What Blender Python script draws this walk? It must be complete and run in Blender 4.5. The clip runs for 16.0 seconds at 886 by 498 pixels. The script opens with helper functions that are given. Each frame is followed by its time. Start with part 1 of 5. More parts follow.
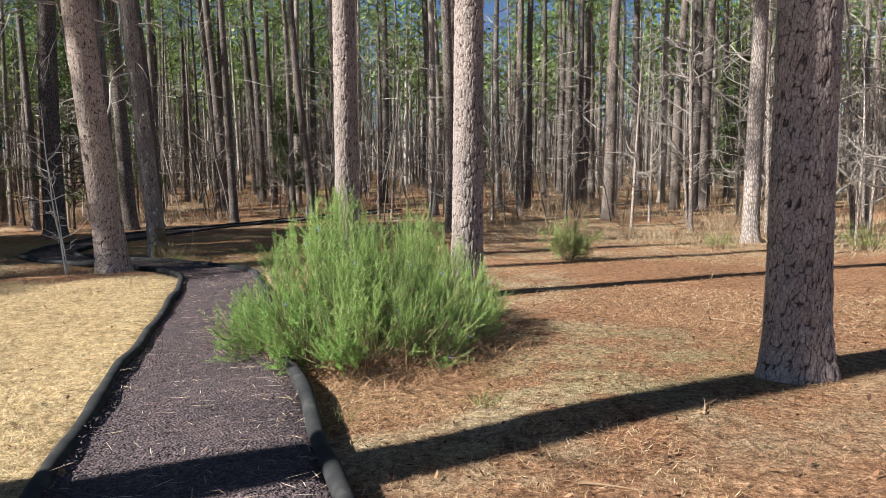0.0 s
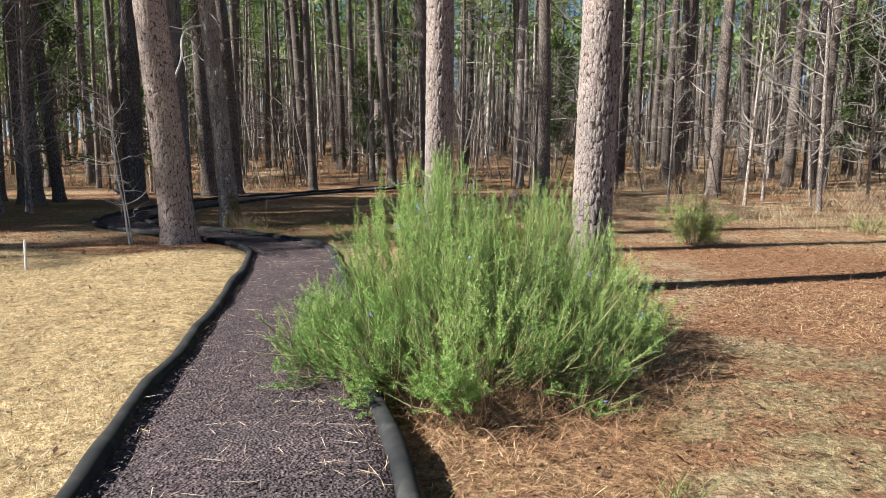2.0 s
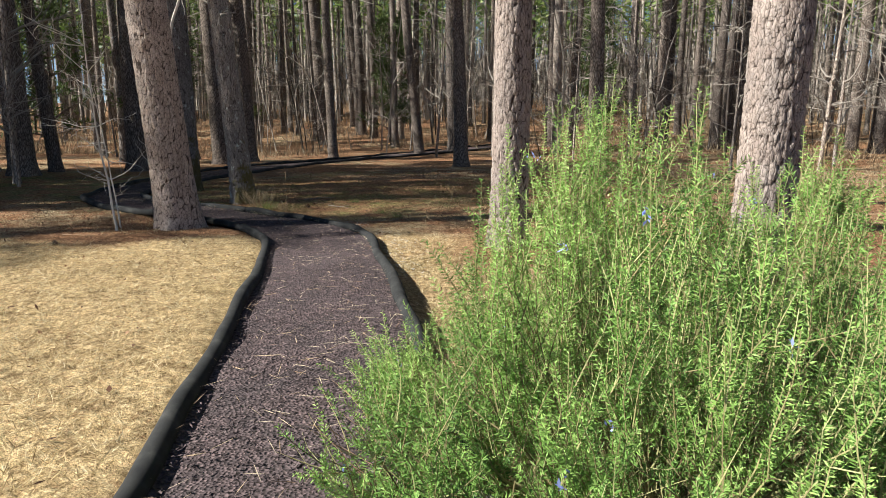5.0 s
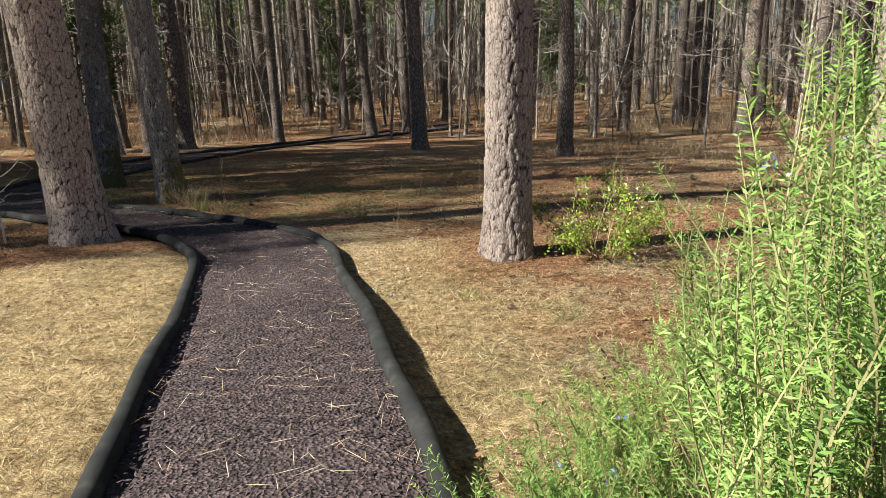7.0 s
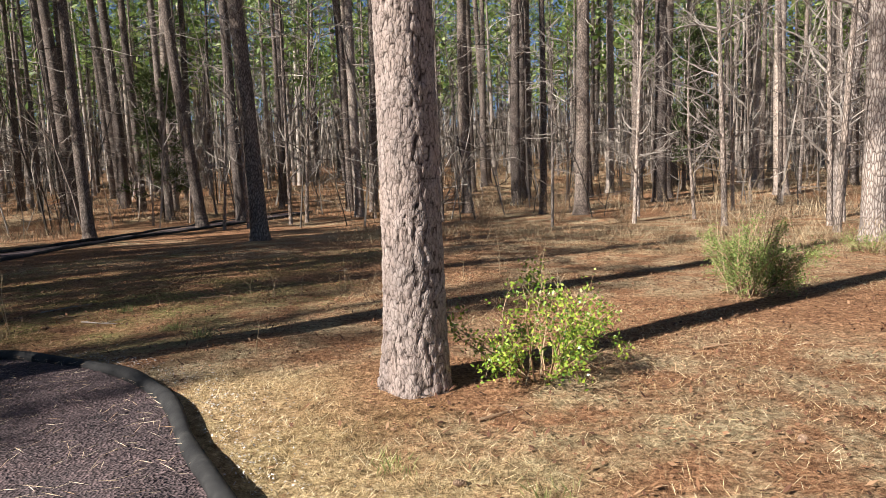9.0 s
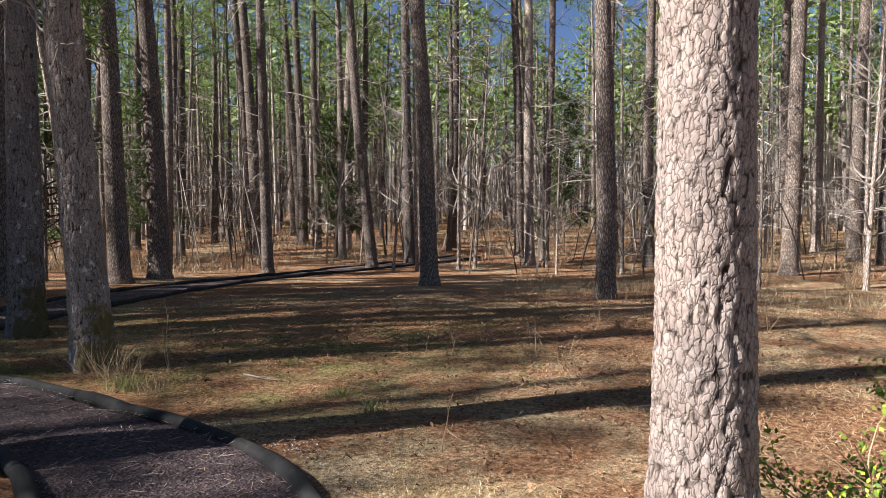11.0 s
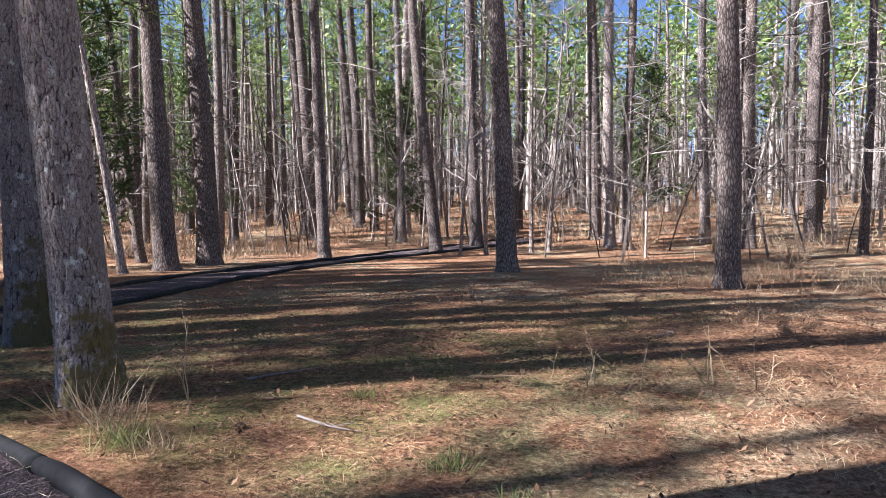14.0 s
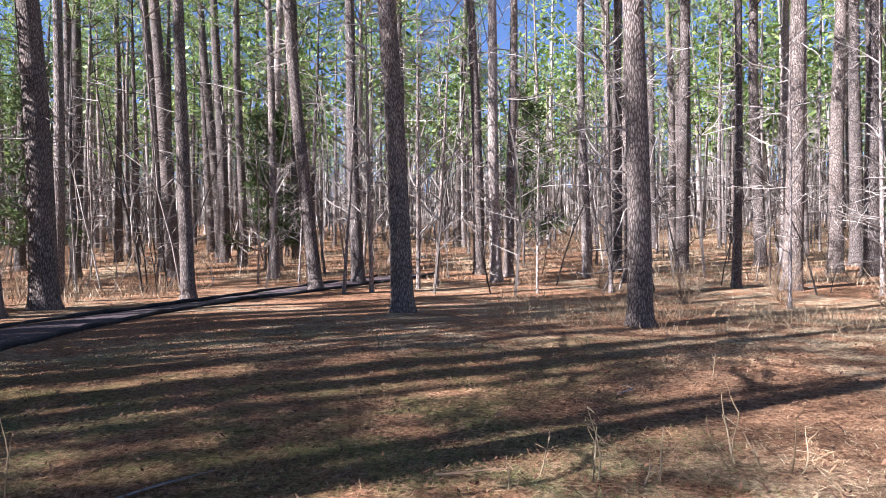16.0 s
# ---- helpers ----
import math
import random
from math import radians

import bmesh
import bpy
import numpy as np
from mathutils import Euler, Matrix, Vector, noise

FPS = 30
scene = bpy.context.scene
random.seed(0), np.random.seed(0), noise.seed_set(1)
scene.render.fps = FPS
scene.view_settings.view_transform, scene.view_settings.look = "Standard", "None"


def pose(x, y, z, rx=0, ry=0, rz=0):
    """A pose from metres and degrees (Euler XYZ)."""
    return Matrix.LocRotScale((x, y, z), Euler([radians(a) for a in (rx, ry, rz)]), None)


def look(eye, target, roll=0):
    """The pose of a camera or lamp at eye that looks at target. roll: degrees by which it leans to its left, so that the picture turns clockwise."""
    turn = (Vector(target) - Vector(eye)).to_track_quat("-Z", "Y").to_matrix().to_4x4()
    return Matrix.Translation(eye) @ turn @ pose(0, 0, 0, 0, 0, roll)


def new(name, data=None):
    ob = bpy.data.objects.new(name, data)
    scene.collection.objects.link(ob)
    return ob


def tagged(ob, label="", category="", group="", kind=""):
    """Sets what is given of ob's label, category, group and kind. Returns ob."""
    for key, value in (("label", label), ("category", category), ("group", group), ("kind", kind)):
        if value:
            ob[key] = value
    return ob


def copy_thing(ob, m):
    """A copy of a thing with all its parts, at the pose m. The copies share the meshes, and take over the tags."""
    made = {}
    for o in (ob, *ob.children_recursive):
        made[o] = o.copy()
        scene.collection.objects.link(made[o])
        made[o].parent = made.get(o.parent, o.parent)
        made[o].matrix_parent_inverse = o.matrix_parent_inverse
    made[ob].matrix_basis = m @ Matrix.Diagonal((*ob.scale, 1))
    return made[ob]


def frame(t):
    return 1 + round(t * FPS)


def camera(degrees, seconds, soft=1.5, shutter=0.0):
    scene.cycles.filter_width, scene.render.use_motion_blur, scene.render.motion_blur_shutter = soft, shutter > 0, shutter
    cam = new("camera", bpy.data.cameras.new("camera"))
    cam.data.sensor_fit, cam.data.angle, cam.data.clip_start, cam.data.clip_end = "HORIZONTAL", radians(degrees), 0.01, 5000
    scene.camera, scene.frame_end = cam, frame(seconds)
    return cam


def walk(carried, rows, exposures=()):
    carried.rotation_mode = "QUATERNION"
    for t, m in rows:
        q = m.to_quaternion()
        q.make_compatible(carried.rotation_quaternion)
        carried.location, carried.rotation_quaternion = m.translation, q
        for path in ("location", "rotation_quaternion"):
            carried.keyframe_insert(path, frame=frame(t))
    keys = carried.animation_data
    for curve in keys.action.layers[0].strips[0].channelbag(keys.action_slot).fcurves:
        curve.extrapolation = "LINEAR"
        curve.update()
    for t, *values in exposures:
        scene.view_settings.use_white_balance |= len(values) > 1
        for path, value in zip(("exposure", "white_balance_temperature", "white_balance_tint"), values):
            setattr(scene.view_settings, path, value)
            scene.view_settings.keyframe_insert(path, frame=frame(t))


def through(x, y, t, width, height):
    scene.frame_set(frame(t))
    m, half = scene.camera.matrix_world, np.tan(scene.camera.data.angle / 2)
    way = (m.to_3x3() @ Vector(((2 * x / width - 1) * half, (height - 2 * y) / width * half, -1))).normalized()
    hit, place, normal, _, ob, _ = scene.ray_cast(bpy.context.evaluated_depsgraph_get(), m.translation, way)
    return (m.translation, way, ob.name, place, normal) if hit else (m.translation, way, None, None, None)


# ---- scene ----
cam = camera(67.7, 16.0, soft=0.55)
PATH = [
    (0, (0.941, 1.542, 1.494), (0.509, 3.487, 1.323), -0.4),
    (0.5, (0.749, 1.905, 1.489), (0.255, 3.834, 1.309), -0.6),
    (1, (0.561, 2.362, 1.487), (-0.009, 4.267, 1.278), -0.2),
    (1.5, (0.326, 2.721, 1.474), (-0.287, 4.611, 1.238), 0.3),
    (2, (0.086, 3.174, 1.454), (-0.56, 5.049, 1.195), 0.6),
    (2.5, (-0.177, 3.549, 1.444), (-0.815, 5.422, 1.151), 0.6),
    (3, (-0.368, 3.923, 1.46), (-0.992, 5.796, 1.141), 0.6),
    (3.5, (-0.619, 4.27, 1.386), (-1.266, 6.136, 1.065), 0.5),
    (4, (-0.882, 4.592, 1.388), (-1.562, 6.442, 1.053), 0.3),
    (6.3, (-1.879, 6.167, 1.441), (-2.56, 8.004, 1.039), 0.1),
    (6.5, (-1.975, 6.36, 1.421), (-2.625, 8.207, 1.012), -0.2),
    (7, (-2.196, 6.725, 1.402), (-2.74, 8.603, 0.98), -0.9),
    (7.5, (-2.398, 7.096, 1.37), (-2.74, 9.015, 0.923), -1.0),
    (8, (-2.573, 7.46, 1.37), (-2.711, 9.407, 0.933), -0.7),
    (8.5, (-2.798, 7.8, 1.417), (-2.879, 9.777, 1.129), -1.8),
    (9, (-2.959, 8.177, 1.421), (-3.02, 10.167, 1.234), -2.1),
    (9.5, (-3.104, 8.579, 1.448), (-3.307, 10.563, 1.301), -1.7),
    (10, (-3.305, 8.955, 1.443), (-3.652, 10.922, 1.35), -1.5),
    (10.2, (-3.381, 9.102, 1.439), (-3.777, 11.061, 1.371), -1.1),
    (12.3, (-4.136, 10.534, 1.429), (-4.76, 12.434, 1.399), 0.6),
    (12.5, (-4.211, 10.68, 1.428), (-4.85, 12.574, 1.386), 0.4),
    (13, (-4.436, 11.056, 1.419), (-5.11, 12.938, 1.349), 0.1),
    (13.5, (-4.746, 11.374, 1.384), (-5.44, 13.247, 1.297), -0.2),
    (14, (-4.936, 11.731, 1.366), (-5.614, 13.61, 1.273), -0.3),
    (14.5, (-5.184, 12.07, 1.381), (-5.824, 13.962, 1.294), -0.5),
    (15, (-5.397, 12.419, 1.371), (-5.952, 14.339, 1.307), -0.7),
    (15.5, (-5.641, 12.758, 1.392), (-6.084, 14.708, 1.363), -0.6),
    (16, (-5.959, 12.932, 1.429), (-6.243, 14.912, 1.433), -0.4),
]
walk(cam, [(t, look(eye, target, roll)) for t, eye, target, roll in PATH], [(0, 1.4, 6000, 7), (4, 1.36, 6100, 5), (7, 1.18, 6400, 3), (9, 1.28, 6400, 11), (10.2, 1.35, 6350, 11), (12.5, 1.95, 5800, 15), (16, 2.25, 5550, 19)])

# ---- light ----
SUN_AZ = radians(36.5)      # heading in which the shadows fall, from +x towards +y
SUN_EL = radians(38.0)
sun_dir = Vector((math.cos(SUN_AZ) * math.cos(SUN_EL), math.sin(SUN_AZ) * math.cos(SUN_EL), -math.sin(SUN_EL)))
sun = new("sun", bpy.data.lights.new("sun", "SUN"))
sun.data.energy, sun.data.angle, sun.data.color = 5.0, radians(0.53), (1.0, 0.93, 0.84)
sun.matrix_world = look((-30, -20, 40), Vector((-30, -20, 40)) + sun_dir)
world = bpy.data.worlds.new("world")
world.use_nodes = True
scene.world = world
sky = world.node_tree.nodes.new("ShaderNodeTexSky")
sky.sky_type, sky.sun_disc, sky.sun_elevation = "NISHITA", False, SUN_EL
sky.air_density, sky.dust_density, sky.altitude = 0.6, 0.3, 1500.0
sky.sun_rotation = math.atan2(-sun_dir.x, -sun_dir.y)
world.node_tree.links.new(sky.outputs[0], world.node_tree.nodes["Background"].inputs[0])
world.node_tree.nodes["Background"].inputs[1].default_value = 0.05


# ---- materials ----
def nodes_of(name):
    m = bpy.data.materials.new(name)
    m.use_nodes = True
    t = m.node_tree
    return m, t, t.nodes["Principled BSDF"]


def add(t, kind, **values):
    n = t.nodes.new(kind)
    for k, v in values.items():
        n.inputs[k.replace("_", " ")].default_value = v
    return n


def ramp(t, source, stops):
    r = t.nodes.new("ShaderNodeValToRGB")
    e = r.color_ramp.elements
    while len(e) < len(stops):
        e.new(0.5)
    for el, (p, c) in zip(e, stops):
        el.position, el.color = p, (*c, 1)
    t.links.new(source, r.inputs[0])
    return r.outputs[0]


def blend(t, fac, a, b, mode="MIX"):
    n = t.nodes.new("ShaderNodeMix")
    n.data_type, n.blend_type = "RGBA", mode
    for sock, v in ((n.inputs[0], fac), (n.inputs[6], a), (n.inputs[7], b)):
        if isinstance(v, (int, float)):
            sock.default_value = v
        elif isinstance(v, tuple):
            sock.default_value = (*v, 1)
        else:
            t.links.new(v, sock)
    return n.outputs[2]


def place_of(t, world_space=True, scale=(1, 1, 1)):
    if world_space:
        src = t.nodes.new("ShaderNodeNewGeometry").outputs["Position"]
    else:
        src = t.nodes.new("ShaderNodeTexCoord").outputs["Object"]
    mp = t.nodes.new("ShaderNodeMapping")
    mp.inputs["Scale"].default_value = scale
    t.links.new(src, mp.inputs[0])
    return mp.outputs[0]


def noise_of(t, vec, scale, detail=4.0, rough=0.6):
    n = add(t, "ShaderNodeTexNoise", Scale=scale, Detail=detail, Roughness=rough)
    t.links.new(vec, n.inputs["Vector"])
    return n.outputs[0]


def relief(t, b, height, strength, distance):
    n = add(t, "ShaderNodeBump", Strength=strength, Distance=distance)
    t.links.new(height, n.inputs["Height"])
    t.links.new(n.outputs[0], b.inputs["Normal"])


def bits_mat(name, cols, rough=0.7, through=0.0, wide=1.5, spec=0.3, by="island"):
    """Many small loose pieces (needles, leaves, chips): each piece has a tone of its own."""
    m, t, b = nodes_of(name)
    g = t.nodes.new("ShaderNodeNewGeometry")
    n = len(cols) - 1
    pick = g.outputs["Random Per Island"]
    if by != "island":
        own = t.nodes.new("ShaderNodeAttribute")
        own.attribute_name = by
        pick = own.outputs["Fac"]
    c = ramp(t, pick, [(i / max(n, 1), k) for i, k in enumerate(cols)])
    v = noise_of(t, place_of(t), wide)
    c = blend(t, 1.0, c, ramp(t, v, [(0.3, (0.72, 0.72, 0.72)), (0.7, (1.2, 1.2, 1.2))]), "MULTIPLY")
    t.links.new(c, b.inputs["Base Color"])
    b.inputs["Roughness"].default_value = rough
    b.inputs["Specular IOR Level"].default_value = spec
    if through:
        tr = t.nodes.new("ShaderNodeBsdfTranslucent")
        t.links.new(c, tr.inputs[0])
        mx = t.nodes.new("ShaderNodeMixShader")
        mx.inputs[0].default_value = through
        t.links.new(b.outputs[0], mx.inputs[1])
        t.links.new(tr.outputs[0], mx.inputs[2])
        t.links.new(mx.outputs[0], t.nodes["Material Output"].inputs[0])
    return m


def bark_mat(name, ridge, mid, groove, plates=False, lichen=None, stretch=0.28, scale=26.0, moss=None):
    """Bark: plates or ridges by the mesh's own 'bark' height where it has one, and by a stretched cell pattern elsewhere."""
    m, t, b = nodes_of(name)
    p = place_of(t, False, (1, 1, stretch))
    fine = noise_of(t, place_of(t, False, (1, 1, 0.6)), 60, 5, 0.7)
    big = noise_of(t, place_of(t, False, (1, 1, 0.5)), 3.0, 3)
    if plates:
        a = t.nodes.new("ShaderNodeAttribute")
        a.attribute_name = "bark"
        h = a.outputs["Fac"]
        tone = t.nodes.new("ShaderNodeAttribute")
        tone.attribute_name = "tone"
        top = blend(t, tone.outputs["Fac"], mid, ridge)
        c = blend(t, ramp(t, h, [(0.0, (0, 0, 0)), (0.42, (1, 1, 1))]), groove, top)
        wob = t.nodes.new("ShaderNodeVectorMath")
        wob.operation = "ADD"
        wn = add(t, "ShaderNodeTexNoise", Scale=22.0, Detail=4.0)
        t.links.new(place_of(t, False), wn.inputs["Vector"])
        shift = t.nodes.new("ShaderNodeVectorMath")
        shift.operation = "SCALE"
        shift.inputs["Scale"].default_value = 0.035
        t.links.new(wn.outputs["Color"], shift.inputs[0])
        t.links.new(place_of(t, False, (1, 1, stretch * 1.6)), wob.inputs[0])
        t.links.new(shift.outputs[0], wob.inputs[1])
        crk = t.nodes.new("ShaderNodeTexVoronoi")
        crk.feature = "DISTANCE_TO_EDGE"
        crk.inputs["Scale"].default_value = 36.0
        t.links.new(wob.outputs[0], crk.inputs["Vector"])
        c = blend(t, 1.0, c, ramp(t, crk.outputs["Distance"], [(0.0, (0.4, 0.36, 0.34)), (0.07, (1.0, 1.0, 1.0)), (0.5, (1.12, 1.1, 1.09))]), "MULTIPLY")
        flake = t.nodes.new("ShaderNodeMath")
        flake.operation = "ADD"
        cl = t.nodes.new("ShaderNodeMath")
        cl.operation = "MINIMUM"
        cl.inputs[1].default_value = 0.16
        t.links.new(crk.outputs["Distance"], cl.inputs[0])
        t.links.new(cl.outputs[0], flake.inputs[0])
        fs = t.nodes.new("ShaderNodeMath")
        fs.operation = "MULTIPLY"
        fs.inputs[1].default_value = 0.16
        t.links.new(fine, fs.inputs[0])
        t.links.new(fs.outputs[0], flake.inputs[1])
    else:
        v = t.nodes.new("ShaderNodeTexVoronoi")
        v.feature = "DISTANCE_TO_EDGE"
        v.inputs["Scale"].default_value = scale
        t.links.new(p, v.inputs["Vector"])
        h = v.outputs["Distance"]
        c = ramp(t, h, [(0.0, groove), (0.12, mid), (0.4, ridge)])
    c = blend(t, 1.0, c, ramp(t, fine, [(0.25, (0.6, 0.6, 0.6)), (0.75, (1.35, 1.35, 1.35))]), "MULTIPLY")
    c = blend(t, 1.0, c, ramp(t, big, [(0.3, (0.75, 0.76, 0.78)), (0.7, (1.15, 1.12, 1.1))]), "MULTIPLY")
    if lichen:
        ln = noise_of(t, place_of(t, False, (1, 1, 0.7)), 9.0, 5, 0.65)
        c = blend(t, ramp(t, ln, [(0.61, (0, 0, 0)), (0.66, (1, 1, 1))]), c, lichen)
    if moss:
        axes = t.nodes.new("ShaderNodeSeparateXYZ")
        t.links.new(place_of(t, False), axes.inputs[0])
        side = add(t, "ShaderNodeMath")
        side.operation = "MULTIPLY_ADD"
        t.links.new(axes.outputs[2], side.inputs[0])
        side.inputs[1].default_value = -0.22
        t.links.new(axes.outputs[0], side.inputs[2])
        spread = add(t, "ShaderNodeMath")
        spread.operation = "ADD"
        t.links.new(side.outputs[0], spread.inputs[0])
        t.links.new(noise_of(t, place_of(t, False), 5.0, 5, 0.7), spread.inputs[1])
        c = blend(t, ramp(t, spread.outputs[0], [(0.46, (0, 0, 0)), (0.58, (0.85, 0.85, 0.85))]), c, moss)
    info = t.nodes.new("ShaderNodeObjectInfo")
    c = blend(t, 1.0, c, ramp(t, info.outputs["Random"], [(0, (0.7, 0.7, 0.72)), (1, (1.25, 1.2, 1.15))]), "MULTIPLY")
    t.links.new(c, b.inputs["Base Color"])
    b.inputs["Roughness"].default_value = 0.92
    b.inputs["Specular IOR Level"].default_value = 0.15
    if plates:
        relief(t, b, flake.outputs[0], 0.8, 0.03)
    else:
        mixh = t.nodes.new("ShaderNodeMath")
        mixh.operation = "ADD"
        cap = t.nodes.new("ShaderNodeMath")
        cap.operation = "MINIMUM"
        cap.inputs[1].default_value = 0.25
        t.links.new(h, cap.inputs[0])
        t.links.new(cap.outputs[0], mixh.inputs[0])
        sc = t.nodes.new("ShaderNodeMath")
        sc.operation = "MULTIPLY"
        sc.inputs[1].default_value = 0.12
        t.links.new(fine, sc.inputs[0])
        t.links.new(sc.outputs[0], mixh.inputs[1])
        relief(t, b, mixh.outputs[0], 0.9, 0.05)
    return m


def ground_mat():
    m, t, b = nodes_of("forest_floor")
    pos = place_of(t)

    def attr(n):
        a = t.nodes.new("ShaderNodeAttribute")
        a.attribute_name = n
        return a.outputs["Fac"]

    n1 = noise_of(t, pos, 1.3, 5, 0.65)
    n2 = noise_of(t, pos, 28, 5, 0.75)
    n3 = noise_of(t, place_of(t, True, (1.0, 3.0, 1.0)), 70, 3, 0.7)
    n4 = noise_of(t, pos, 0.45, 3, 0.6)
    needles = ramp(t, n2, [(0.3, (0.07, 0.034, 0.02)), (0.5, (0.27, 0.145, 0.08)), (0.7, (0.52, 0.33, 0.2))])
    straw = ramp(t, n2, [(0.3, (0.2, 0.135, 0.065)), (0.5, (0.49, 0.365, 0.2)), (0.7, (0.7, 0.58, 0.37))])
    pale = ramp(t, n2, [(0.3, (0.11, 0.08, 0.05)), (0.5, (0.38, 0.30, 0.19)), (0.7, (0.62, 0.54, 0.38))])
    green = ramp(t, n2, [(0.3, (0.07, 0.07, 0.025)), (0.55, (0.19, 0.19, 0.07)), (0.75, (0.34, 0.31, 0.14))])
    c = blend(t, ramp(t, n1, [(0.42, (0, 0, 0)), (0.6, (1, 1, 1))]), needles, pale)
    keep = blend(t, ramp(t, attr("duff"), [(0.35, (0, 0, 0)), (0.7, (1, 1, 1))]), c, needles)
    c = blend(t, attr("lawn"), keep, straw)
    gm = t.nodes.new("ShaderNodeMath")
    gm.operation = "MULTIPLY"
    t.links.new(attr("moss"), gm.inputs[0])
    t.links.new(ramp(t, n1, [(0.4, (0, 0, 0)), (0.62, (1, 1, 1))]), gm.inputs[1])
    c = blend(t, gm.outputs[0], c, green)
    n5 = noise_of(t, pos, 10, 4, 0.7)
    n6 = noise_of(t, place_of(t, True, (2.0, 1.0, 1.0)), 16, 4, 0.7)
    c = blend(t, 1.0, c, ramp(t, n5, [(0.32, (0.5, 0.45, 0.4)), (0.47, (1.05, 1.03, 1.0)), (0.66, (1.6, 1.58, 1.54))]), "MULTIPLY")
    c = blend(t, ramp(t, n6, [(0.56, (0, 0, 0)), (0.66, (0.5, 0.5, 0.5))]), c, (0.3, 0.15, 0.08))
    c = blend(t, 1.0, c, ramp(t, n3, [(0.3, (0.45, 0.43, 0.41)), (0.7, (1.45, 1.45, 1.45))]), "MULTIPLY")
    c = blend(t, 1.0, c, ramp(t, n4, [(0.3, (0.8, 0.8, 0.8)), (0.7, (1.12, 1.12, 1.12))]), "MULTIPLY")
    t.links.new(c, b.inputs["Base Color"])
    b.inputs["Roughness"].default_value = 0.95
    b.inputs["Specular IOR Level"].default_value = 0.1
    relief(t, b, n2, 1.0, 0.07)
    return m


def mulch_mat():
    m, t, b = nodes_of("mulch")
    pos = place_of(t)
    v = t.nodes.new("ShaderNodeTexVoronoi")
    v.inputs["Scale"].default_value = 55
    t.links.new(pos, v.inputs["Vector"])
    n = noise_of(t, pos, 2.2, 4)
    c = ramp(t, v.outputs["Color"], [(0.1, (0.024, 0.016, 0.017)), (0.6, (0.075, 0.053, 0.055)), (0.95, (0.14, 0.1, 0.1))])
    c = blend(t, 1.0, c, ramp(t, n, [(0.3, (0.75, 0.75, 0.78)), (0.7, (1.3, 1.22, 1.2))]), "MULTIPLY")
    t.links.new(c, b.inputs["Base Color"])
    b.inputs["Roughness"].default_value = 0.9
    relief(t, b, v.outputs["Distance"], 0.8, 0.02)
    return m


def pipe_mat():
    m, t, b = nodes_of("black_edging")
    pos = place_of(t)
    n = noise_of(t, pos, 6, 5)
    f = noise_of(t, pos, 160, 3)
    c = ramp(t, n, [(0.3, (0.012, 0.012, 0.013)), (0.55, (0.027, 0.027, 0.027)), (0.75, (0.06, 0.058, 0.055))])
    t.links.new(c, b.inputs["Base Color"])
    b.inputs["Roughness"].default_value = 0.82
    b.inputs["Specular IOR Level"].default_value = 0.25
    relief(t, b, f, 0.35, 0.004)
    return m


M_GROUND, M_MULCH, M_PIPE = ground_mat(), mulch_mat(), pipe_mat()
M_CHIP = bits_mat("mulch_chips", [(0.018, 0.012, 0.013), (0.05, 0.035, 0.037), (0.085, 0.062, 0.066), (0.15, 0.11, 0.11)], 0.8)
M_NEEDLE = bits_mat("pine_straw", [(0.08, 0.035, 0.02), (0.3, 0.15, 0.075), (0.44, 0.25, 0.135), (0.54, 0.36, 0.21)], 0.7)
M_PALE_NEEDLE = bits_mat("pale_needles", [(0.32, 0.2, 0.12), (0.55, 0.42, 0.28), (0.66, 0.56, 0.42)], 0.6)
M_DRY = bits_mat("dry_grass", [(0.26, 0.165, 0.08), (0.5, 0.37, 0.19), (0.64, 0.52, 0.31), (0.72, 0.63, 0.43)], 0.7, 0.2)
M_STALK = bits_mat("straw_stalks", [(0.18, 0.125, 0.07), (0.32, 0.24, 0.14), (0.46, 0.37, 0.24)], 0.8, 0.1)
M_TAN = bits_mat("tan_weeds", [(0.06, 0.042, 0.028), (0.17, 0.12, 0.075), (0.36, 0.27, 0.17), (0.58, 0.48, 0.33)], 0.8, 0.1)
M_GREENGRASS = bits_mat("green_grass", [(0.10, 0.12, 0.035), (0.2, 0.23, 0.07), (0.34, 0.33, 0.14)], 0.6, 0.25)
M_LEAFLITTER = bits_mat("dead_leaves", [(0.05, 0.025, 0.015), (0.13, 0.06, 0.035), (0.24, 0.125, 0.065), (0.36, 0.22, 0.13)], 0.8, 0.1)
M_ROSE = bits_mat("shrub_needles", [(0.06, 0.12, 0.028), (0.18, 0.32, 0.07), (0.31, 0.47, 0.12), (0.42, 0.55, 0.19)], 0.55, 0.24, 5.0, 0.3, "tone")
M_ROSESTEM = bits_mat("shrub_stems", [(0.16, 0.12, 0.06), (0.27, 0.24, 0.11), (0.34, 0.34, 0.16)], 0.8)
M_DEADTWIG = bits_mat("dead_twigs", [(0.16, 0.09, 0.05), (0.30, 0.19, 0.11), (0.42, 0.3, 0.2)], 0.85)
M_HOLLY = bits_mat("glossy_leaves", [(0.07, 0.15, 0.02), (0.2, 0.31, 0.03), (0.4, 0.48, 0.06), (0.14, 0.24, 0.035)], 0.4, 0.2, 6.0, 0.5)
M_SHRUBLEAF = bits_mat("olive_leaves", [(0.09, 0.14, 0.035), (0.2, 0.27, 0.07), (0.34, 0.4, 0.13)], 0.6, 0.2, 4.0)
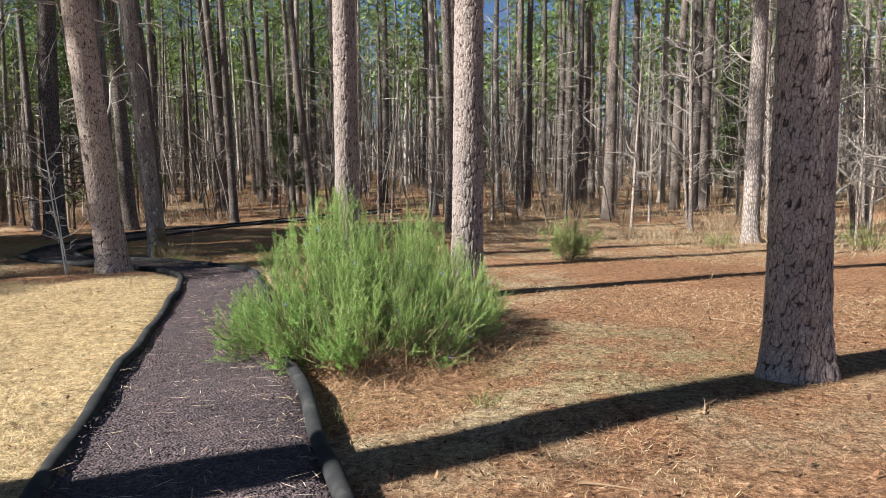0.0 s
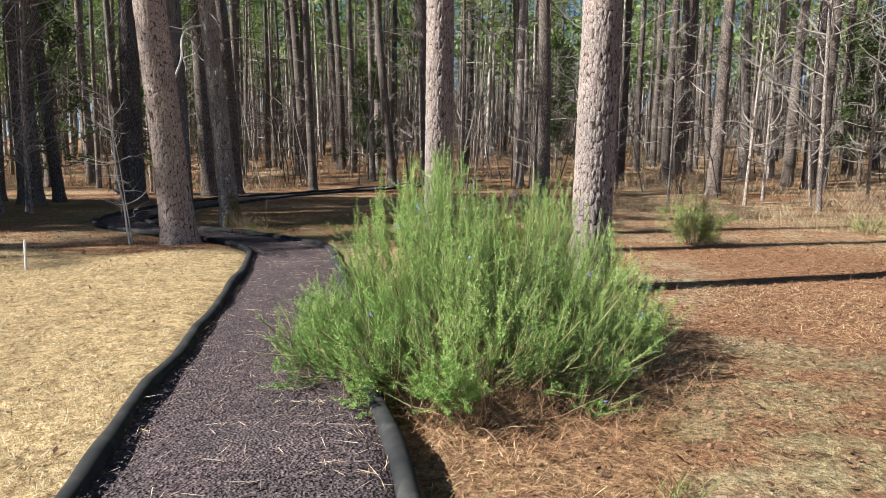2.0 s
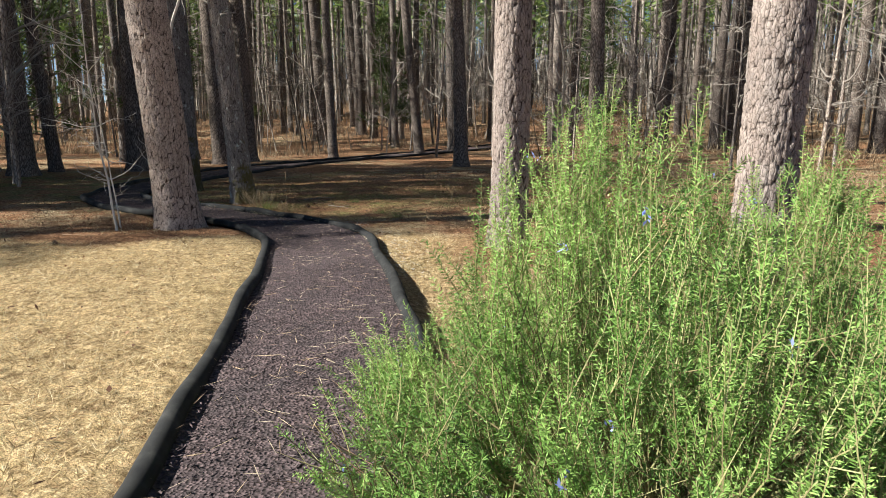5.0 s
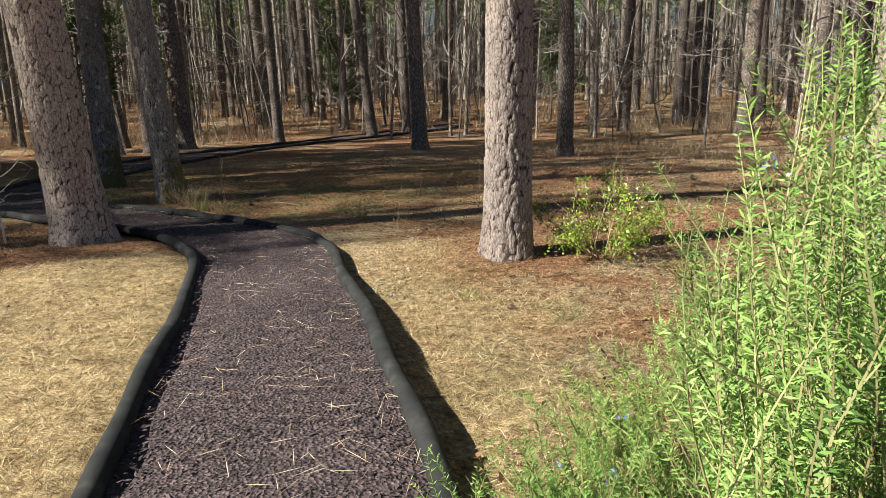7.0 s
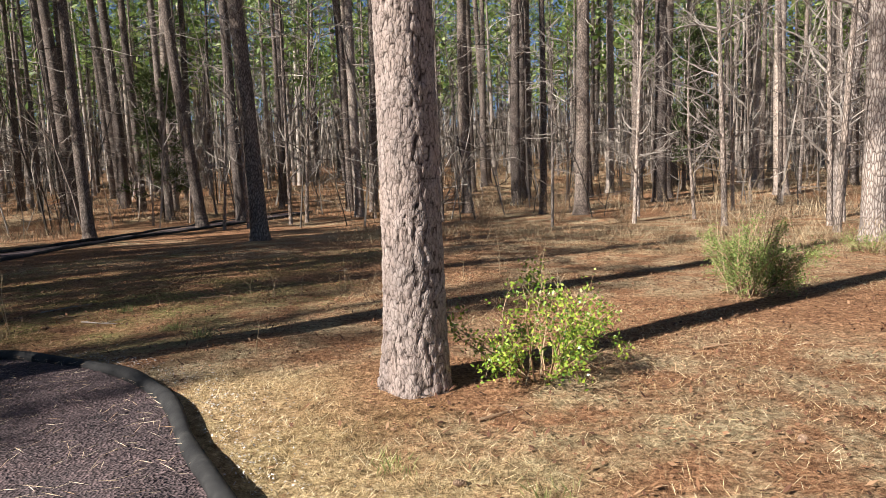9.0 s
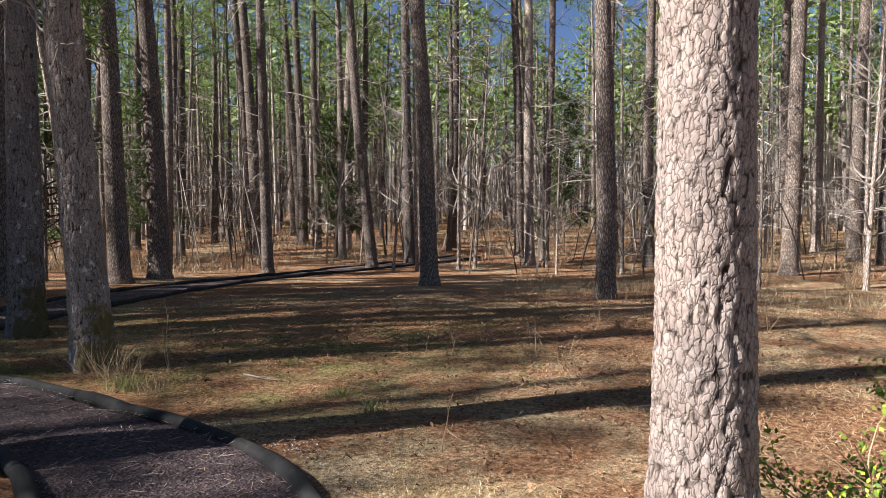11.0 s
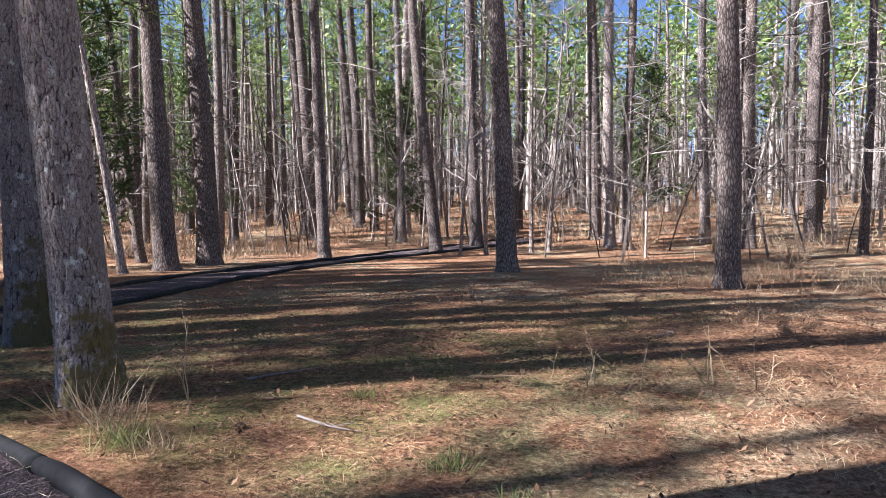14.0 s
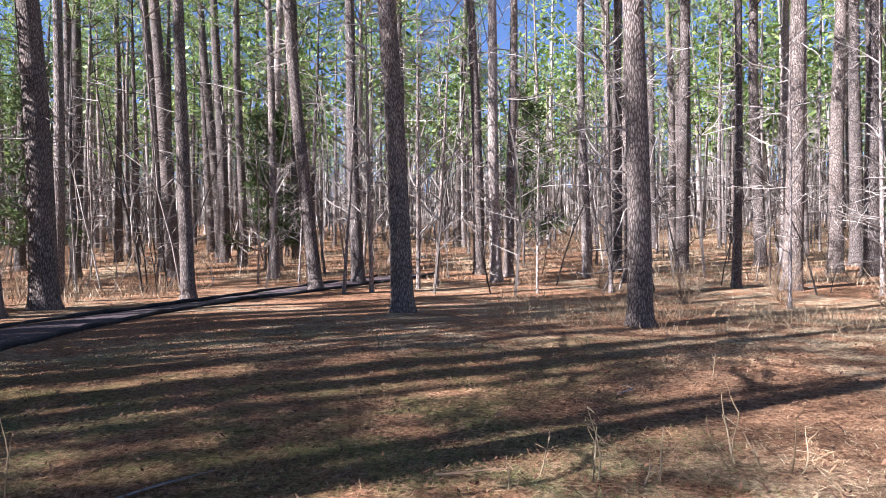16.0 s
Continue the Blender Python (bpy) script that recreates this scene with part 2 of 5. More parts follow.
M_PINE = bits_mat("pine_needles", [(0.06, 0.11, 0.025), (0.12, 0.185, 0.045), (0.2, 0.27, 0.075), (0.3, 0.35, 0.12)], 0.5, 0.35, 0.5)
M_CEDAR = bits_mat("cedar_foliage", [(0.03, 0.055, 0.014), (0.06, 0.09, 0.022), (0.10, 0.13, 0.035)], 0.6, 0.15, 0.6)
M_BARKHERO = bark_mat("plated_pine_bark", (0.42, 0.365, 0.33), (0.29, 0.235, 0.205), (0.04, 0.029, 0.024), True)
M_BARKOAK = bark_mat("grey_ridged_bark", (0.33, 0.305, 0.28), (0.18, 0.16, 0.145), (0.04, 0.033, 0.028), True, (0.46, 0.49, 0.44), moss=(0.11, 0.09, 0.025))
M_BARK = bark_mat("pine_bark", (0.27, 0.235, 0.21), (0.155, 0.13, 0.114), (0.04, 0.032, 0.028))
M_BARKGREY = bark_mat("grey_bark", (0.36, 0.32, 0.285), (0.24, 0.205, 0.18), (0.08, 0.065, 0.055), scale=22.0)
# one tone a trunk, dark to pale: sunlight on far trunks put into colour
M_FARBARK = bits_mat("distant_bark", [(0.07, 0.056, 0.048), (0.15, 0.125, 0.11), (0.27, 0.23, 0.2), (0.44, 0.39, 0.345)], 0.9, 0, 0.3)
M_BARKPALE = bark_mat("pale_bark", (0.50, 0.45, 0.40), (0.36, 0.31, 0.27), (0.13, 0.1, 0.085), scale=22.0)
M_TWIG = bits_mat("bare_twigs", [(0.09, 0.075, 0.063), (0.22, 0.19, 0.165), (0.44, 0.4, 0.355)], 0.85, 0, 0.4)
# mostly dark tones; the pale end paints in sunlit twigs
M_THICKET = bits_mat("thicket_wood", [(0.04, 0.032, 0.026), (0.09, 0.075, 0.062), (0.22, 0.185, 0.16), (0.52, 0.47, 0.41)], 0.85, 0, 0.4)
M_SILVER = bits_mat("bleached_dead_wood", [(0.5, 0.46, 0.4), (0.62, 0.58, 0.52)], 0.8)
M_WHITE = bits_mat("white_plastic", [(0.78, 0.77, 0.74), (0.8, 0.8, 0.78)], 0.5)
M_GRAVEL = bits_mat("pale_gravel", [(0.3, 0.28, 0.25), (0.5, 0.48, 0.45), (0.68, 0.66, 0.62)], 0.8)
M_CONE = bits_mat("pine_cone_scales", [(0.1, 0.06, 0.04), (0.2, 0.13, 0.085), (0.32, 0.23, 0.16)], 0.8)
M_FLOWER = bits_mat("blue_flowers", [(0.25, 0.3, 0.7), (0.4, 0.45, 0.8)], 0.6, 0.3)


# ---- mesh tools ----
rng = np.random.default_rng(7)


def mesh_from(name, V, F, attrs=None, smooth=False):
    V, F = np.asarray(V, np.float32), np.asarray(F, np.int32)
    me = bpy.data.meshes.new(name)
    k = F.shape[1]
    me.vertices.add(len(V))
    me.vertices.foreach_set("co", V.ravel())
    me.loops.add(F.size)
    me.loops.foreach_set("vertex_index", F.ravel())
    me.polygons.add(len(F))
    me.polygons.foreach_set("loop_start", np.arange(0, F.size, k, dtype=np.int32))
    me.update(calc_edges=True)
    for key, arr in (attrs or {}).items():
        me.attributes.new(key, "FLOAT", "POINT").data.foreach_set("value", np.asarray(arr, np.float32))
    me.polygons.foreach_set("use_smooth", np.full(len(F), smooth))
    return me


def gather(pieces):
    """Joins (V, F) pairs."""
    Vs, Fs, n = [], [], 0
    for V, F in pieces:
        Vs.append(V)
        Fs.append(np.asarray(F) + n)
        n += len(V)
    return np.concatenate(Vs), np.concatenate(Fs)


def part(name, me, material, parent=None, label="", at=None):
    ob = new(name, me)
    if not me.materials:
        me.materials.append(material)
    if parent is not None:
        ob.parent = parent
    if at is not None:
        ob.matrix_basis = at
    return tagged(ob, label) if label else ob


def thing(name, label, category, at=(0, 0, 0), group="", turn=0.0):
    ob = new(name)
    ob.empty_display_size = 0.2
    ob.matrix_basis = pose(*at, 0, 0, turn)
    return tagged(ob, label, category, group)


def tube(P, R, sides=8, cap=True):
    """A round, tapering rod along the points P with radii R."""
    P = np.asarray(P, float)
    n = len(P)
    R = np.broadcast_to(np.asarray(R, float), (n,))
    T = np.gradient(P, axis=0)
    T /= np.linalg.norm(T, axis=1)[:, None] + 1e-9
    ref = np.where(np.abs(T[:, 2:3]) > 0.9, np.array([[1.0, 0, 0]]), np.array([[0, 0, 1.0]]))
    if abs(T[:, 2]).max() > 0.9 and abs(T[:, 2]).min() < 0.95:
        ref = np.broadcast_to(np.array([[0.31, 0.95, 0.05]]), T.shape)
    A = np.cross(T, ref)
    A /= np.linalg.norm(A, axis=1)[:, None] + 1e-9
    B = np.cross(T, A)
    th = np.arange(sides) * 2 * np.pi / sides
    V = P[:, None] + R[:, None, None] * (np.cos(th)[None, :, None] * A[:, None] + np.sin(th)[None, :, None] * B[:, None])
    i, j = np.meshgrid(np.arange(n - 1), np.arange(sides), indexing="ij")
    j2 = (j + 1) % sides
    F = np.stack([i * sides + j, i * sides + j2, (i + 1) * sides + j2, (i + 1) * sides + j], -1).reshape(-1, 4)
    V = V.reshape(-1, 3)
    if cap:
        for row, flip in ((0, True), (n - 1, False)):
            c = len(V)
            V = np.concatenate([V, P[row:row + 1]])
            jj = np.arange(sides)
            a, b2 = row * sides + jj, row * sides + (jj + 1) % sides
            cc = np.full(sides, c)
            F = np.concatenate([F, np.stack([cc, b2, a, cc] if flip else [cc, a, b2, cc], -1)])
    return V, F


def blades(base, tip, width, side=None):
    """Thin pointed leaves, one quad each: base, two shoulders, tip."""
    base, tip = np.asarray(base), np.asarray(tip)
    d = tip - base
    if side is None:
        side = np.cross(d, rng.normal(size=d.shape))
    side = side / (np.linalg.norm(side, axis=1)[:, None] + 1e-9) * np.broadcast_to(width, (len(d),))[:, None] * 0.5
    mid = base + d * 0.45
    V = np.stack([base, mid + side, tip, mid - side], 1).reshape(-1, 3)
    return V, np.arange(len(V)).reshape(-1, 4)


def smoothstep(a, b, x):
    u = np.clip((x - a) / (b - a), 0, 1)
    return u * u * (3 - 2 * u)


def wave(x, y, s, seed=0):
    """Soft value noise from a few crossed sines."""
    q = np.random.default_rng(seed)
    out = np.zeros_like(x)
    for k in range(5):
        a, f, p = q.uniform(0, 2 * np.pi), q.uniform(0.6, 1.7) * s, q.uniform(0, 6.28)
        out += np.sin((x * np.cos(a) + y * np.sin(a)) * f + p + 1.3 * np.sin((x * np.sin(a) - y * np.cos(a)) * f * 0.7 + p))
    return out / 5


def spline(points, step=0.1):
    P = np.asarray(points, float)
    t = np.concatenate([[0], np.cumsum(np.linalg.norm(np.diff(P, axis=0), axis=1))])
    s = np.arange(0, t[-1], step)
    out = np.stack([np.interp(s, t, P[:, k]) for k in range(P.shape[1])], -1)
    kern = np.ones(9) / 9
    for _ in range(2):
        pad = np.concatenate([np.repeat(out[:1], 4, 0), out, np.repeat(out[-1:], 4, 0)])
        out = np.stack([np.convolve(pad[:, k], kern, "valid") for k in range(out.shape[1])], -1)
    return out


# ---- the lie of the land ----
LEFT_EDGE = spline([(0.9, -0.2), (-0.5, 2.1), (-1.71, 4.19), (-2.12, 4.88), (-2.96, 6.35), (-3.47, 7.35), (-4.05, 8.4), (-5.12, 10.3),
                    (-5.8, 11.45), (-6.25, 12.05), (-6.75, 12.5), (-7.4, 12.95), (-8.3, 13.25), (-9.6, 13.5), (-11.2, 14.0), (-12.6, 14.9),
                    (-13.7, 16.7), (-14.8, 19.0), (-15.9, 22.0), (-16.3, 25.0), (-16.1, 28.0), (-15.6, 31.0), (-15.1, 34.0), (-13.6, 37.5), (-11.5, 41)])
RIGHT_EDGE = spline([(2.1, 0.4), (0.75, 2.75), (-0.25, 4.5), (-0.74, 5.35), (-1.35, 6.4), (-2.2, 7.75), (-3.0, 9.15), (-3.47, 10.0), (-4.07, 11.0),
                     (-4.75, 12.1), (-5.1, 12.66), (-5.5, 13.12), (-6.12, 13.6), (-7.2, 14.0), (-8.03, 14.22), (-8.8, 14.52), (-9.6, 14.7),
                     (-10.9, 15.0), (-11.9, 15.7), (-12.7, 17.2), (-13.3, 19.2), (-13.9, 21.6), (-14.5, 24.5), (-14.65, 26.5), (-14.6, 29.0),
                     (-14.3, 31.0), (-13.4, 33.4), (-12.0, 36.5), (-10.0, 40)])


def resample(P, n):
    t = np.concatenate([[0], np.cumsum(np.linalg.norm(np.diff(P, axis=0), axis=1))])
    s = np.linspace(0, t[-1], n)
    return np.stack([np.interp(s, t, P[:, k]) for k in range(2)], -1)


MIDLINE = (resample(LEFT_EDGE, 400) + resample(RIGHT_EDGE, 400)) / 2


def path_dist(x, y):
    x, y = np.asarray(x, float), np.asarray(y, float)
    out = np.full(x.shape, 1e9)
    for px, py in MIDLINE:
        np.minimum(out, (x - px) ** 2 + (y - py) ** 2, out=out)
    return np.sqrt(out)


def land(x, y):
    """Height of the bare ground: level clearing, gently rising woods beyond."""
    x, y = np.asarray(x, float), np.asarray(y, float)
    d = np.maximum(0, y - 28)
    far = np.where(d < 12, 0.068 * d * d / 24, 0.068 * (d - 6))
    far = np.where(d > 120, 0.068 * 114 + 0.01 * (d - 120), far)
    s = 0.87 * (x - np.interp(y, MIDLINE[:180, 1], MIDLINE[:180, 0]))
    straight = smoothstep(12.7, 11.4, y) * smoothstep(-1, 0.5, y)
    bank = 0.05 * smoothstep(-0.6, -0.72, s) * smoothstep(-3.5, -1.2, s) - 0.095 * smoothstep(0.62, 0.78, s) * smoothstep(3.4, 0.95, s)
    return (far + bank * straight + 0.03 * wave(x, y, 0.5, 3) * smoothstep(14, 20, y) + 0.028 * wave(x, y, 1.3, 8) * smoothstep(13.5, 17, y)
            + 0.012 * wave(x, y, 2.6, 4) + 0.007 * wave(x, y, 7.5, 9))


def lawn_mask(x, y):
    near = smoothstep(12.4, 11.6, y + 0.35 * wave(x, y, 1.4, 12) + 1.1 * smoothstep(-6.6, -7.8, x))
    side = (x < np.interp(y, LEFT_EDGE[:120, 1], LEFT_EDGE[:120, 0])).astype(float)
    verge = smoothstep(2.3, 1.0, path_dist(x, y) + 0.5 * wave(x, y, 2.2, 14)) * (1 - side) * 0.85 * smoothstep(5, 8.5, y)
    return np.clip(near * side * smoothstep(-14, -11.5, x) + verge * smoothstep(14, 12.8, y), 0, 1)


def axis(lo, a, b, hi, fine):
    core = np.arange(a, b, fine)
    left, right, s, p = [], [], fine, a
    while p > lo:
        s *= 1.12
        p -= s
        left.append(p)
    s, p = fine, core[-1]
    while p < hi:
        s *= 1.12
        p += s
        right.append(p)
    return np.concatenate([left[::-1], core, right])


gx, gy = axis(-900, -17, 8, 900, 0.11), axis(-900, 0, 26, 1200, 0.11)
GX, GY = np.meshgrid(gx, gy)
PD = path_dist(GX.ravel(), GY.ravel()).reshape(GX.shape)
GZ = land(GX, GY) - 0.06 * smoothstep(0.72, 0.5, PD)
LAWN = lawn_mask(GX, GY)
# moss zones; the patch at (1.2, 7.6) also paints in a crown's shade
MOSS_AND_SHADE = np.clip(0.9 * smoothstep(13, 15, GY) * smoothstep(23, 18, GY) * smoothstep(-4, -6.5, GX) + 0.5 * smoothstep(2.5, 1.0, np.hypot(GX - 1.2, (GY - 7.6) * 1.3))
               + 0.25 * smoothstep(3, 1.2, np.hypot(GX + 3.4, GY - 11)), 0, 1)
DUFF = np.clip(0.5 + 0.7 * wave(GX, GY, 0.8, 21) + 0.9 * smoothstep(1.3, 0.5, np.hypot(GX + 3.3, GY - 12.6)) + 0.5 * smoothstep(0, 3, GX) * smoothstep(8, 11, GY)
               + 0.1 * smoothstep(26, 34, GY) + 0.9 * smoothstep(2.2, 1.0, np.hypot(GX + 8, GY - 12.1)) - 1.1 * smoothstep(1.9, 0.9, np.hypot(GX + 2.3, (GY - 11.2)))
               + 0.9 * smoothstep(1.3, 0.6, np.hypot(GX + 0.8, GY - 6.6)) - 0.7 * smoothstep(15, 18.5, GY) * smoothstep(-3.5, -0.5, GX) - 0.9 * smoothstep(1.6, 0.5, np.hypot(GX - 1.0, (GY - 8.4) * 1.4)), 0, 1)
nx, ny = len(gx), len(gy)
ii, jj = np.meshgrid(np.arange(ny - 1), np.arange(nx - 1), indexing="ij")
GF = np.stack([ii * nx + jj, ii * nx + jj + 1, (ii + 1) * nx + jj + 1, (ii + 1) * nx + jj], -1).reshape(-1, 4)
ground = part("ground", mesh_from("ground", np.stack([GX, GY, GZ], -1).reshape(-1, 3), GF,
                                  {"lawn": LAWN.ravel(), "moss": MOSS_AND_SHADE.ravel(), "duff": DUFF.ravel()}, True), M_GROUND)
tagged(ground, "forest floor of orange pine straw, dry grass and moss", "ground", kind="structure")

# the mulched path, slightly crowned
L, R = resample(LEFT_EDGE, 420), resample(RIGHT_EDGE, 420)
cols = np.linspace(0, 1, 15)
PX = L[:, None] * (1 - cols)[None, :, None] + R[:, None] * cols[None, :, None]
pz = land(PX[..., 0], PX[..., 1]) + 0.012 * wave(PX[..., 0], PX[..., 1], 5, 31) + 0.02 * (1 - (2 * cols - 1) ** 2)[None] - 0.012 * (1 - cols)[None] ** 5 + 0.012 * cols[None] ** 4
PV = np.concatenate([PX, pz[..., None]], -1).reshape(-1, 3)
ii, jj = np.meshgrid(np.arange(419), np.arange(14), indexing="ij")
PF = np.stack([ii * 15 + jj, ii * 15 + jj + 1, (ii + 1) * 15 + jj + 1, (ii + 1) * 15 + jj], -1).reshape(-1, 4)
walkway = tagged(part("path", mesh_from("path", PV, PF, None, True), M_MULCH), "winding footpath of dark purplish-brown shredded mulch", "path", kind="structure")


# ---- black tube edging ----
def edging(line, joints, label, rise=0.0):
    """Flexible black tubing laid along one side of the path, in lengths that meet at couplings."""
    s = np.concatenate([[0], np.cumsum(np.linalg.norm(np.diff(line, axis=0), axis=1))])
    mid = MIDLINE[((line[:, None] - MIDLINE[None]) ** 2).sum(-1).argmin(1)] * 0.6 + line * 0.4
    z = land(mid[:, 0], mid[:, 1]) + 0.032 + 0.012 * np.sin(s * 1.9) + 0.008 * np.sin(s * 5.1 + 1)
    P = np.column_stack([line, z])
    P[:, 2] += rise
    P[:, 0] += 0.015 * np.sin(s * 3.3)
    top = thing("path_edging", label, "edging", (*P[0, :2], 0), "edging of the path")
    o = P[0] * np.array([1, 1, 0])
    cuts = [0, *joints, s[-1] + 1]
    for a, b2 in zip(cuts, cuts[1:]):
        k = np.where((s >= a - 0.1) & (s <= b2 + 0.05))[0]
        if len(k) < 4:
            continue
        Q = P[k] - o
        rr = 0.054 + 0.003 * np.sin(s[k] * 7) + 0.003 * np.sin(s[k] * 2.3)
        rr[-2:] *= 0.93
        me = mesh_from("tube", *tube(Q, rr, 14), None, True)
        length = part("tube", me, M_PIPE, top)
        if a > 0:
            c = P[k[1]:k[1] + 2] - o
            d = (c[1] - c[0]) / np.linalg.norm(c[1] - c[0])
            ring = np.array([c[0] - d * 0.05, c[0] - d * 0.045, c[0] + d * 0.045, c[0] + d * 0.05])
            part("coupling", mesh_from("coupling", *tube(ring, [0.047, 0.051, 0.051, 0.047], 14), None, True), M_PIPE, length)
    return top


edging(LEFT_EDGE, (5.85, 15.2, 24.5, 33), "black flexible tube edging beside dry lawn", -0.004)
edging(RIGHT_EDGE, (4.4, 10.9, 17.6, 26.5, 35), "black flexible tube edging beside the pine straw")


# ---- trees ----
def cells(u, v, cu, cv, wrap, seed):
    """F1, F2 and a random tone of a jittered cell pattern on a cylinder."""
    q = np.random.default_rng(seed)
    nu = max(3, int(round(wrap / cu)))
    cu = wrap / nu
    nv = int(v.max() / cv) + 4
    ju, jv, tone = q.uniform(0.1, 0.9, (nv, nu)), q.uniform(0.1, 0.9, (nv, nu)), q.uniform(0, 1, (nv, nu))
    iu, iv = np.floor(u / cu).astype(int), np.floor(v / cv).astype(int) + 1
    f1, f2, tn = np.full(u.shape, 9.0), np.full(u.shape, 9.0), np.zeros(u.shape)
    for a in (-1, 0, 1):
        for b2 in (-1, 0, 1):
            cj, ci = iu + a, np.clip(iv + b2, 0, nv - 1)
            w = cj % nu
            du = (cj + ju[ci, w]) - u / cu
            dv = (ci - 1 + jv[ci, w]) - v / cv
            d = np.maximum(np.abs(du), np.abs(dv)) * 0.55 + np.hypot(du, dv) * 0.45
            near = d < f1
            f2 = np.where(near, f1, np.minimum(f2, d))
            tn = np.where(near, tone[ci, w], tn)
            f1 = np.where(near, d, f1)
    return f1, f2, tn


def patch(TH, Z, around, rise, seed):
    """Smooth random values on a trunk: 'around' cells about it, one every 'rise' metres up it."""
    q = np.random.default_rng(seed)
    tab = q.uniform(0, 1, (int(Z.max() / rise) + 12, around))
    a, b2 = TH / (2 * np.pi) * around, (Z + 0.3) / rise
    i, j = np.floor(a).astype(int), np.clip(np.floor(b2).astype(int), 0, len(tab) - 2)
    fa, fb = a - i, np.clip(b2 - j, 0, 1)
    fa, fb = fa * fa * (3 - 2 * fa), fb * fb * (3 - 2 * fb)
    i0, i1 = i % around, (i + 1) % around
    return (tab[j, i0] * (1 - fa) + tab[j, i1] * fa) * (1 - fb) + (tab[j + 1, i0] * (1 - fa) + tab[j + 1, i1] * fa) * fb


def bark_trunk(d, height, lean=(0, 0), flare=0.35, detail=6.5, seed=1, cell=(0.064, 0.15), depth=0.012, sides=120, row=0.024, bend=0.0, crack=0.3):
    """A trunk with raised bark plates below and plain taper above. d: diameter at breast height."""
    z = np.concatenate([np.arange(-0.15, detail, row), np.linspace(detail + 0.2, height, 40)])
    th = np.arange(sides) * 2 * np.pi / sides
    TH, Z = np.meshgrid(th, z)
    r0 = d / 2
    taper = np.interp(Z, [-0.2, 1.3, height * 0.6, height], [1.08, 1.0, 0.62, 0.08])
    root = np.exp(-np.maximum(Z, 0) / 0.28) * flare * (0.55 + 0.45 * np.cos(TH * 4 + seed) * np.cos(TH * 1.0 + seed * 2))
    rad = r0 * taper * (1 + root + 0.03 * np.cos(2 * TH + 0.35 * Z + seed) + 0.02 * np.cos(3 * TH - 0.6 * Z))
    wrap = 2 * np.pi * r0
    w1, w2 = patch(TH, Z, 9, 0.16, seed + 1), patch(TH, Z, 9, 0.16, seed + 2)
    w3, w4 = patch(TH, Z, 34, 0.045, seed + 3), patch(TH, Z, 34, 0.045, seed + 4)
    u = (TH * r0 + 0.95 * cell[0] * (w1 - 0.5) + 0.45 * cell[0] * (w3 - 0.5)) % wrap
    vv = np.maximum(Z + 0.2 + 0.9 * cell[1] * (w2 - 0.5) + 0.35 * cell[1] * (w4 - 0.5), 0)
    f1, f2, tone = cells(u, vv, cell[0], cell[1], wrap, seed)
    g1, g2, tone2 = cells(u, vv, cell[0] * 0.42, cell[1] * 0.36, wrap, seed + 9)
    h = smoothstep(0.0, crack, f2 - f1)
    fine = patch(TH, Z, 90, 0.014, seed + 5)
    fade = smoothstep(detail + 0.5, detail - 0.5, Z)
    lift = depth * (h - 1) + depth * 0.5 * (tone - 0.5) * h + depth * 0.55 * (tone2 - 0.5) * h + depth * 0.35 * (smoothstep(0, 0.1, g2 - g1) - 1) * h + 0.004 * (fine - 0.5)
    rad = rad + fade * lift * np.interp(Z, [0, 2, 6], [1.15, 1, 0.8])
    h = h * (0.45 + 0.55 * smoothstep(0.0, 0.12, g2 - g1))
    tone = np.clip(0.55 * tone + 0.3 * tone2 + 0.3 * fine - 0.05, 0, 1)
    X = rad * np.cos(TH) + lean[0] * Z + bend * np.sin(Z / height * 3.1)
    Y = rad * np.sin(TH) + lean[1] * Z
    n, s = len(z), sides
    i, j = np.meshgrid(np.arange(n - 1), np.arange(s), indexing="ij")
    j2 = (j + 1) % s
    F = np.stack([i * s + j, i * s + j2, (i + 1) * s + j2, (i + 1) * s + j], -1).reshape(-1, 4)
    return mesh_from("trunk", np.stack([X, Y, Z], -1).reshape(-1, 3), F, {"bark": h.ravel(), "tone": tone.ravel()}, True)


def plain_trunk(d, height, lean=(0, 0), sides=12, seed=0, curve=0.0):
    q = np.random.default_rng(seed)
    z = np.concatenate([[-0.25, 0.0, 0.15, 0.4, 1.0], np.linspace(2.0, height, 16)])
    wob = 0.02 * height * 0.1
    P = np.column_stack([lean[0] * z + curve * np.sin(z / height * 2.7) + wob * np.sin(z * 0.45 + seed), lean[1] * z + wob * np.sin(z * 0.38 + 2 * seed), z])
    R = d / 2 * np.interp(z, [-0.3, 0, 0.15, 0.4, 1.3, height * 0.6, height], [1.5, 1.38, 1.2, 1.08, 1.0, 0.66, 0.1])
    V, F = tube(P, R, sides, False)
    return V, F, P, R


def limb(start, direction, length, r, q, droop=0.0, seg=5, sides=4, wob=0.12):
    d = np.asarray(direction, float)
    d /= np.linalg.norm(d)
    P = [np.asarray(start, float)]
    for k in range(seg):
        d = d + q.normal(size=3) * wob + np.array([0, 0, -droop])
        d /= np.linalg.norm(d)
        P.append(P[-1] + d * length / seg)
    P = np.array(P)
    return P, tube(P, np.linspace(r, r * 0.25, seg + 1), sides, False)


